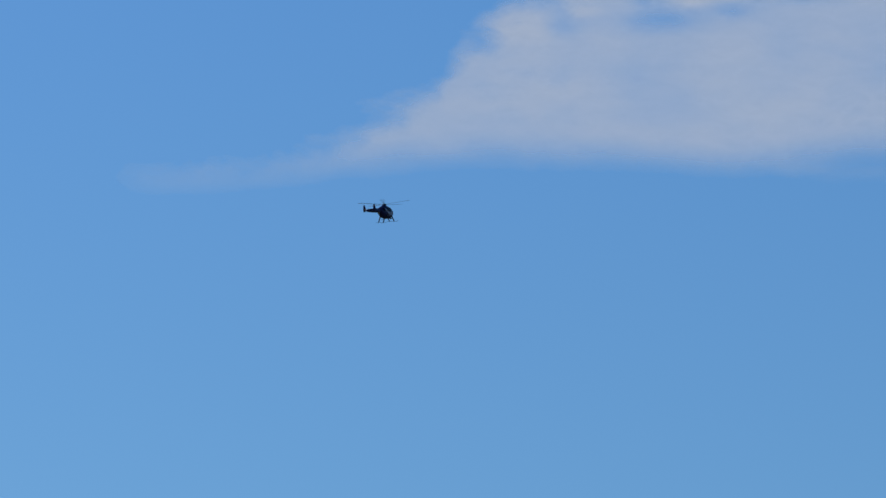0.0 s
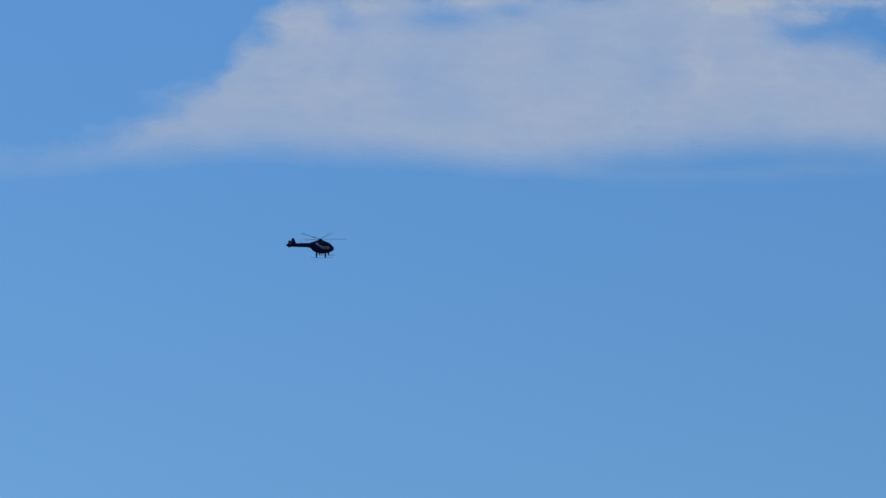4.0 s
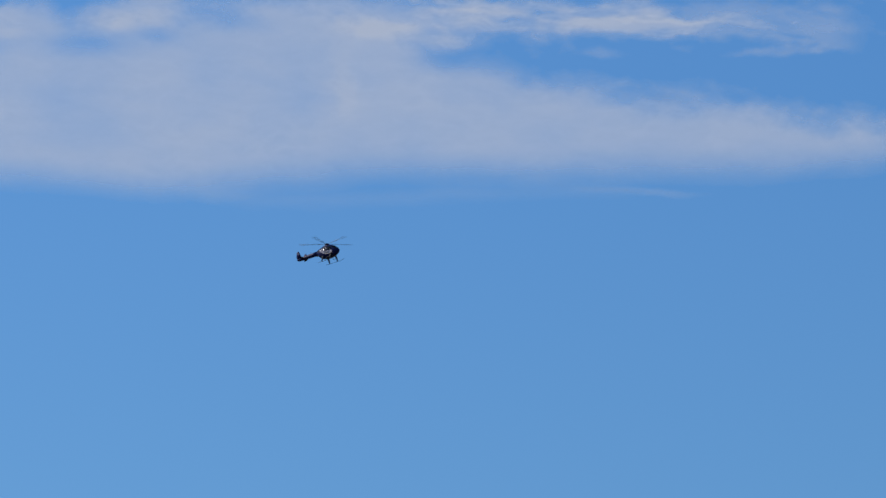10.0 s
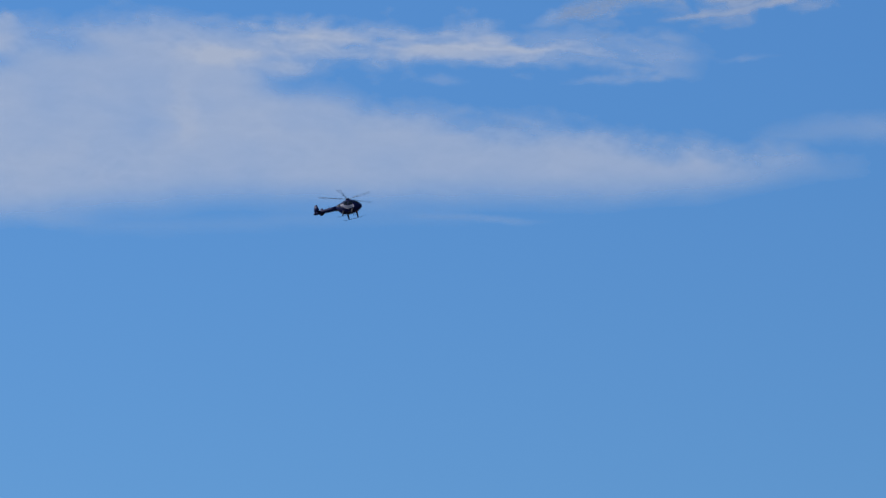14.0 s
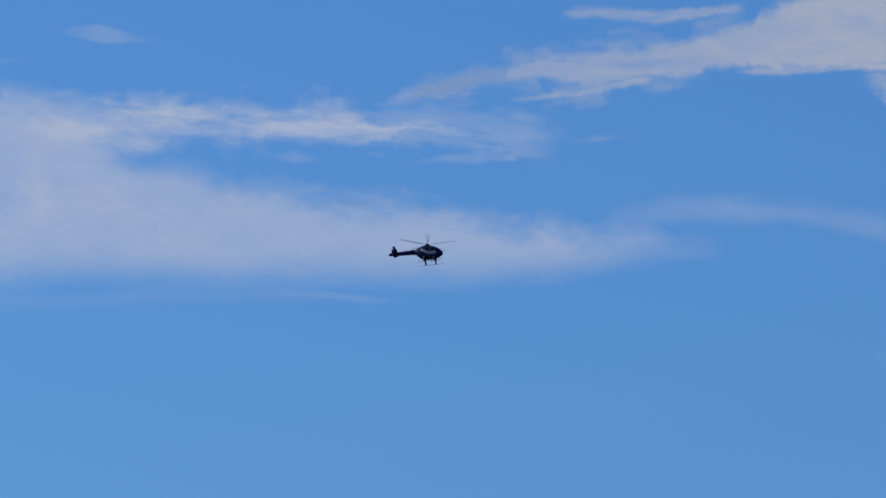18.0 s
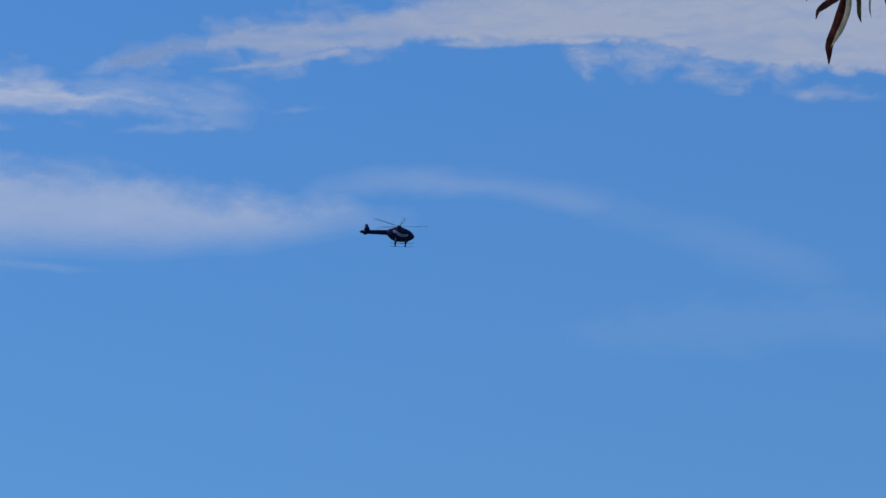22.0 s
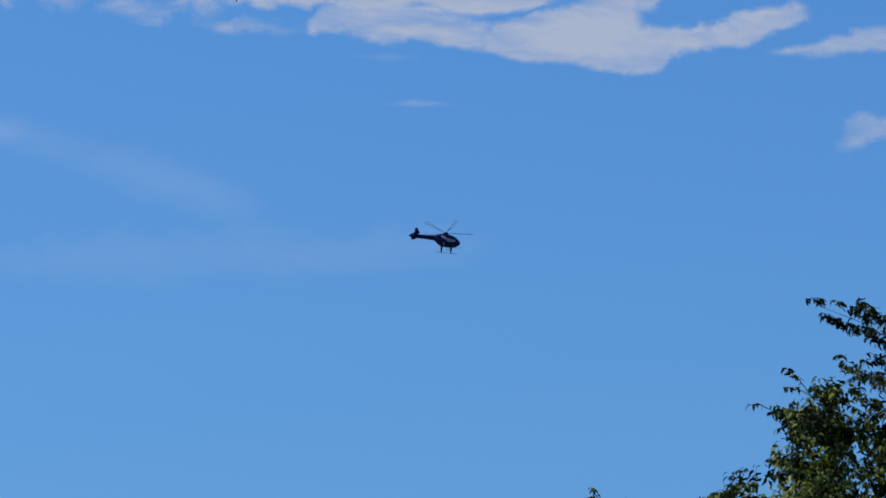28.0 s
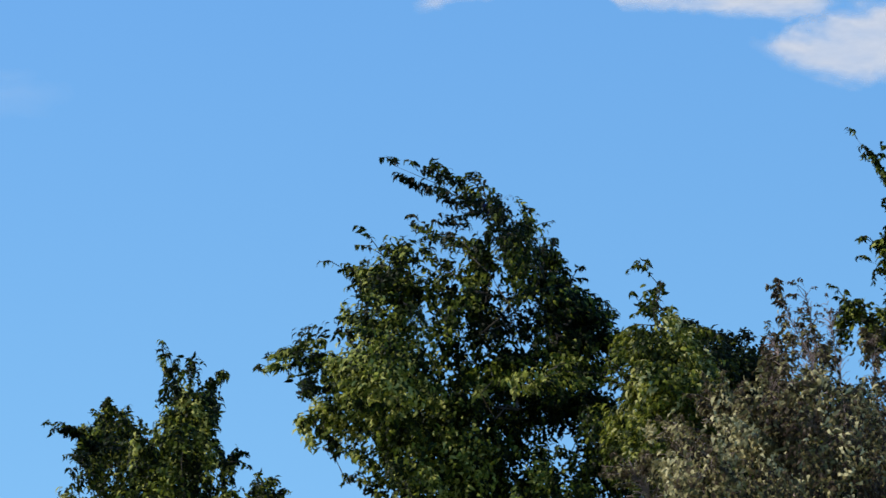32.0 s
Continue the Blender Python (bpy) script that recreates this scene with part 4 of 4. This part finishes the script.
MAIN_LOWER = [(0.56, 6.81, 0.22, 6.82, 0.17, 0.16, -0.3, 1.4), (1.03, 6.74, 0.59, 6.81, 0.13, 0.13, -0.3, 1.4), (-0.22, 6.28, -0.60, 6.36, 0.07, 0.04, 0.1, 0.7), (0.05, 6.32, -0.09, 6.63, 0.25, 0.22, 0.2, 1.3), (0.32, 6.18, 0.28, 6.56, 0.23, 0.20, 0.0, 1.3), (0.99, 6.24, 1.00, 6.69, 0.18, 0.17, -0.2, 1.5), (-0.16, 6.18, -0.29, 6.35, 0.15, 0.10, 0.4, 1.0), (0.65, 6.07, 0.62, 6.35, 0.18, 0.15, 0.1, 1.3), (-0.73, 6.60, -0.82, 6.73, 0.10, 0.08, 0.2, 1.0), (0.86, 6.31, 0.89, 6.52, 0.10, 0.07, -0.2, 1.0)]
SHRUB_TOP = [(0.01, 5.82, -0.18, 6.29, 0.09, 0.03, -0.3, 0.3), (0.04, 5.82, -0.06, 6.33, 0.11, 0.02, -0.3, 0.2), (0.12, 5.79, 0.05, 6.26, 0.09, 0.04, -0.3, 0.2), (-0.10, 5.79, -0.23, 6.07, 0.09, 0.05, 0.0, 0.7), (0.01, 5.79, -0.04, 6.01, 0.12, 0.08, 0.2, 0.7), (0.28, 5.79, 0.26, 6.06, 0.07, 0.05, -0.1, 0.4)]
SHRUB_LOW = [(-0.15, 5.52, -0.23, 5.82, 0.17, 0.12, 0.0, 1.2), (-0.29, 5.41, -0.48, 5.75, 0.16, 0.09, 0.1, 1.2), (0.03, 5.30, -0.02, 5.68, 0.25, 0.20, 0.0, 1.2), (0.33, 5.29, 0.34, 5.73, 0.17, 0.15, -0.1, 1.2), (-0.54, 5.31, -0.71, 5.64, 0.15, 0.08, 0.1, 1.0), (-0.38, 5.25, -0.53, 5.53, 0.20, 0.13, 0.1, 1.0), (-0.78, 5.26, -0.89, 5.42, 0.12, 0.08, 0.1, 1.0)]
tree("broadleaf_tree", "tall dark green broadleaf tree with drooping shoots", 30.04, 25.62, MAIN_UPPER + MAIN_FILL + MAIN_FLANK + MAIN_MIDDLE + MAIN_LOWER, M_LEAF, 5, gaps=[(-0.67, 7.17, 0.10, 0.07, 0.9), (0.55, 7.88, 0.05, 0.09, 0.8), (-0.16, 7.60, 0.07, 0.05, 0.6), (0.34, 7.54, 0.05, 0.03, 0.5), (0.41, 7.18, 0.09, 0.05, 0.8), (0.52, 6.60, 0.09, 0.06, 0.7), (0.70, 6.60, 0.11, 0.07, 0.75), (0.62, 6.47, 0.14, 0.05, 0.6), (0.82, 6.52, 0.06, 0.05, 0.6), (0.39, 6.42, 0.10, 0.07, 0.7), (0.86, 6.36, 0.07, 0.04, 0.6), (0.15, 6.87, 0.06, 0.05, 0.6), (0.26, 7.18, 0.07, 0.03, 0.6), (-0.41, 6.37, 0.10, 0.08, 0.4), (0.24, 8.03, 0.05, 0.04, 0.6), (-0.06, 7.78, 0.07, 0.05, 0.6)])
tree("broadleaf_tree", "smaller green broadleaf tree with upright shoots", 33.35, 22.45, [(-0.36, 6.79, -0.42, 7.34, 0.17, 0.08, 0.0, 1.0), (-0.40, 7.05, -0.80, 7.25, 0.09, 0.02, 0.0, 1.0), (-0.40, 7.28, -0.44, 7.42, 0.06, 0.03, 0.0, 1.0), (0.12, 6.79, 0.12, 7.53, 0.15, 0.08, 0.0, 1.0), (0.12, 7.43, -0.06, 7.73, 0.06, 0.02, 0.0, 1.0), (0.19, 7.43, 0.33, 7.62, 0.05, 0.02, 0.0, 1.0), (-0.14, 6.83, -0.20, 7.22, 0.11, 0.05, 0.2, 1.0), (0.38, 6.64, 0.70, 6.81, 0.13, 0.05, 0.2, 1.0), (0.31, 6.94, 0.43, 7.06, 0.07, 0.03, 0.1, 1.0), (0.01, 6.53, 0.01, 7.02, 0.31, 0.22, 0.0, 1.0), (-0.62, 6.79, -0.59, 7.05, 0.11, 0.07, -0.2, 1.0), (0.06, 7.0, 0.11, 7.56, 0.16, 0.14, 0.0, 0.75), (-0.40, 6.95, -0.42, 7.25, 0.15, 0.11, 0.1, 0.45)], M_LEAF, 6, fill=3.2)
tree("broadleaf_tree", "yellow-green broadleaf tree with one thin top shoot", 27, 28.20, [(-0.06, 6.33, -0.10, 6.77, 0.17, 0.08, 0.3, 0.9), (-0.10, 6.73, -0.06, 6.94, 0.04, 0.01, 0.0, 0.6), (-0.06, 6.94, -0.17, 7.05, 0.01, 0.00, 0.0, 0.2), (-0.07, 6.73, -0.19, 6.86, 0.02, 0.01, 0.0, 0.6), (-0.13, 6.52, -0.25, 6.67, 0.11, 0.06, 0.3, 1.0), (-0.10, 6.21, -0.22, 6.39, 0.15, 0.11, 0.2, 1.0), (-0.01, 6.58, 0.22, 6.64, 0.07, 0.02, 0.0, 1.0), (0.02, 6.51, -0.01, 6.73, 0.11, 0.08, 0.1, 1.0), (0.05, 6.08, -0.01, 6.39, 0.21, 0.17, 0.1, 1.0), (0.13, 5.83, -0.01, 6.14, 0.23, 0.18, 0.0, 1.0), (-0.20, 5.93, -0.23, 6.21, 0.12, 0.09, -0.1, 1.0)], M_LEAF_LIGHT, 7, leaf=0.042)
# leaf tone lowered here in place of real shade
tree("broadleaf_tree", "green broadleaf tree behind the others, leaves toned down for shade", 36, 28.86, [(-0.22, 7.94, -0.18, 8.19, 0.20, 0.14, -0.4, 1.4), (0.06, 7.94, 0.07, 8.21, 0.18, 0.12, -0.4, 1.4), (-0.17, 8.31, -0.34, 8.36, 0.08, 0.06, -0.3, 1.0), (0.23, 7.94, 0.27, 8.14, 0.14, 0.08, -0.3, 1.0), (-0.07, 7.49, -0.06, 7.90, 0.34, 0.28, -0.3, 1.3), (0.57, 7.07, 0.59, 7.64, 0.44, 0.30, -0.2, 1.0), (1.06, 7.06, 1.03, 7.68, 0.32, 0.22, -0.2, 1.0), (0.13, 7.07, 0.14, 7.57, 0.36, 0.30, -0.2, 1.0), (-0.36, 7.08, -0.47, 7.49, 0.24, 0.18, -0.2, 1.0)], M_LEAF, 8, tone=0.28)
tree("dry_shrub", "tall half-dry brownish shrub with bare grey twigs", 24, 29.85, SHRUB_TOP + SHRUB_LOW, M_LEAF_DRY, 9, leaf=0.036, fill=1.5, stem=0.45, bark=M_TWIG, twigs=60, low=2.0, shoots=16, reach=1.9, bare=0.3, tone=0.58, gaps=[(0.16, 5.95, 0.07, 0.12, 0.8), (-0.12, 5.99, 0.05, 0.08, 0.5)])
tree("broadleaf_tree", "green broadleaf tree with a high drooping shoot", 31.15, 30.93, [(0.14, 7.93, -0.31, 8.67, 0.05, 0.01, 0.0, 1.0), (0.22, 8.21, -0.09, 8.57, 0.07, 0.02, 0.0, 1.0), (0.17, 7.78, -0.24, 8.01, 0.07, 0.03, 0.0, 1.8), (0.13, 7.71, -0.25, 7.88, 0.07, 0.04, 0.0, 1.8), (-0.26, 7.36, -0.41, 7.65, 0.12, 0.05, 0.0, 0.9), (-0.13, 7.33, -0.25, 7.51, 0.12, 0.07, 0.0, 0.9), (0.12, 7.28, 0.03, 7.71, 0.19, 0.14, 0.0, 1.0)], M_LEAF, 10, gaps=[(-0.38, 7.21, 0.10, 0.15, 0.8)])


# ---- overhanging tree beside the camera, one twig of which hangs into view ----
HANG_DIST, HANG_AZ, HANG_EL = 8.0, 18.2, 16.9


def overhanging_tree():
    t = tagged(new("overhanging_tree"), "bare-limbed tree whose limb reaches overhead", "tree")
    tip = heading(HANG_AZ, HANG_EL + 1.2, HANG_DIST)
    b = bmesh.new()
    tube(b, [(6.6, 3.4, -0.1), (6.5, 3.5, 1.5), (6.35, 3.8, 3.0), (6.1, 4.1, 4.2), (5.7, 4.5, 5.4)], [0.2, 0.17, 0.15, 0.12, 0.08], 12)
    part("trunk", b, M_BARK, t)
    b = bmesh.new()
    tube(b, [(6.3, 3.85, 3.3), (5.4, 5.2, 4.2), (4.2, 6.5, 4.65), (tip.x + 0.5, tip.y - 0.3, tip.z + 0.22), tuple(tip)], [0.09, 0.06, 0.04, 0.016, 0.008], 8)
    part("limb", b, M_BARK, t)


def long_leaf(bm, spine, width, front, turn):
    """A long narrow leaf along a bent spine (across, height), folded along its rib and rolled towards its point."""
    pts = [Vector((x, -front, z)) for x, z in spine]
    n = 4 * (len(pts) - 1)
    rows = []
    for k in range(n + 1):
        s = k / n
        u = s * (len(pts) - 1)
        i = min(int(u), len(pts) - 2)
        ends = [pts[max(i - 1, 0)], pts[i], pts[i + 1], pts[min(i + 2, len(pts) - 1)]]
        f = u - i
        p = 0.5 * (2 * ends[1] + (ends[2] - ends[0]) * f + (2 * ends[0] - 5 * ends[1] + 4 * ends[2] - ends[3]) * f * f + (3 * ends[1] - ends[0] - 3 * ends[2] + ends[3]) * f ** 3)
        side = (ends[2] - ends[1]).cross(Vector((0, 1, 0))).normalized()
        half = width / 2 * min(1.0, 0.4 + 2.2 * s) * (1 - s ** 1.7) * (1 + 0.12 * math.sin(11 * s + 40 * width)) + 0.0004
        roll = turn * (0.3 + s) + 0.25 * math.sin(7 * s)
        w = side * math.cos(roll) + Vector((0, 1, 0)) * math.sin(roll)
        fold = Vector((0, -0.75 * half, 0))
        rows.append([bm.verts.new(p - w * half + fold), bm.verts.new(p), bm.verts.new(p + w * half + fold)])
    for r, q in zip(rows, rows[1:]):
        for k in range(2):
            bm.faces.new((r[k], r[k + 1], q[k + 1], q[k]))
    bmesh.ops.solidify(bm, geom=bm.faces[:], thickness=0.0005)


def hanging_twig():
    """Withered long leaves on a thin twig that swings in the wind; the origin lies on the twig."""
    t = tagged(new("hanging_twig"), "withered long brown leaves on a hanging twig", "twig")
    b = bmesh.new()
    tube(b, [(0.05, 0.02, 0.42), (0.03, 0.01, 0.25), (0.022, 0, 0.1), (0.018, 0, 0.0), (0.014, 0, -0.028)], [0.006, 0.005, 0.004, 0.0035, 0.002], 7)
    tube(b, [(0.018, 0, 0.0), (0.05, 0, -0.012), (0.08, 0, -0.02), (0.113, 0, -0.026)], [0.003, 0.002, 0.0018, 0.0012], 6)
    part("stem", b, M_TWIG, t)
    brown, pale, olive = (M_LEAF_HANG, "withered purple-brown leaf"), (M_LEAF_PALE, "bleached pale leaf"), (M_LEAF_OLIVE, "olive yellow leaf")
    for look_of, width, front, turn, spine in (
            (brown, 0.015, 0.0, 0.3, [(0.012, -0.022), (-0.004, -0.040), (-0.018, -0.053), (-0.028, -0.064), (-0.030, -0.078)]),
            (brown, 0.019, 0.004, 0.35, [(0.013, -0.025), (0.009, -0.06), (0.003, -0.09), (-0.003, -0.118), (-0.001, -0.138), (0.0, -0.15)]),
            (pale, 0.012, 0.016, 0.7, [(0.016, -0.022), (0.019, -0.06), (0.014, -0.088), (0.006, -0.11), (0.0, -0.125)]),
            (olive, 0.010, 0.002, 0.5, [(0.028, -0.01), (0.034, -0.045), (0.037, -0.063), (0.042, -0.075)]),
            (brown, 0.011, 0.0, 0.4, [(0.072, -0.02), (0.084, -0.047), (0.095, -0.062), (0.104, -0.072)]),
            (olive, 0.013, 0.002, 0.2, [(0.113, -0.026), (0.114, -0.055), (0.115, -0.075), (0.1135, -0.090)]),
            (pale, 0.004, 0.0, 0.8, [(0.05, -0.012), (0.051, -0.045), (0.056, -0.064)]),
            (brown, 0.005, 0.0, 0.7, [(0.014, -0.015), (-0.02, -0.03), (-0.042, -0.04), (-0.05, -0.05)])):
        b = bmesh.new()
        long_leaf(b, spine, width, front, turn)
        part("leaf", b, look_of[0], t, look_of[1])
    return t


overhanging_tree()
TWIG = hanging_twig()
# seconds, bearing and elevation of the longest leaf's point, lean of the twig
SWAY = [(0, 18.40, 16.20, 4), (20, 18.50, 16.20, 4), (21.4, 18.50, 16.20, 10), (21.8, 18.68, 16.12, 10), (22, 18.40, 16.20, 9), (22.2, 18.54, 16.12, 6), (22.4, 18.72, 16.07, 4),
        (22.6, 18.79, 16.06, 3), (22.8, 18.77, 16.04, 3), (23, 18.65, 16.02, 4), (23.2, 18.41, 16.07, 9), (23.4, 18.10, 16.21, 14), (23.6, 18.35, 16.15, 11), (23.8, 18.87, 16.03, 3),
        (24, 19.14, 16.00, -3), (24.2, 18.83, 16.05, 0), (24.4, 18.42, 16.14, 8), (24.5, 18.38, 16.15, 10), (25, 18.45, 16.12, 2), (25.6, 18.20, 16.20, 8), (26.1, 18.10, 16.22, 6),
        (26.5, 17.47, 16.55, 10), (26.6, 17.35, 16.62, 12), (26.7, 17.09, 16.71, 15), (26.8, 16.98, 16.76, 17), (26.9, 16.91, 16.82, 19), (27, 16.93, 16.84, 19), (27.1, 17.14, 16.73, 17),
        (27.2, 17.33, 16.59, 15), (27.3, 17.70, 16.41, 11), (27.4, 18.13, 16.28, 5), (27.5, 18.45, 16.19, 0), (27.6, 18.46, 16.17, 0), (27.7, 18.43, 16.12, 3), (27.8, 18.37, 16.14, 3),
        (27.9, 18.30, 16.14, 4), (28.5, 18.20, 16.25, 6), (30, 18.50, 16.20, 4), (32, 18.40, 16.20, 4)]


def motions():
    rows = []
    for t, az, el in HELI_WAY:
        dist, away, down, bank = between(HELI_SET, t)
        at = heading(az, el, dist)
        rows.append((t, pose(at.x, at.y, at.z, bank, down, away - az)))
    walk(HELI, rows)
    # five blades, four turns a second
    walk(ROTOR, [(k / 30, pose(-0.06, 0, 1.12, 0, 5, 0) @ pose(0, 0, 0, 0, 0, ROTOR_START + 48 * k)) for k in range(961)])
    rows = []
    for t, az, el, lean in SWAY:
        at = heading(az, el - 0.03, HANG_DIST)
        rows.append((t, pose(at.x, at.y, at.z, 0, 0, -18.2) @ pose(0, 0, 0, 0, lean, 0) @ pose(0, 0, 0.15)))
    walk(TWIG, rows)


motions()
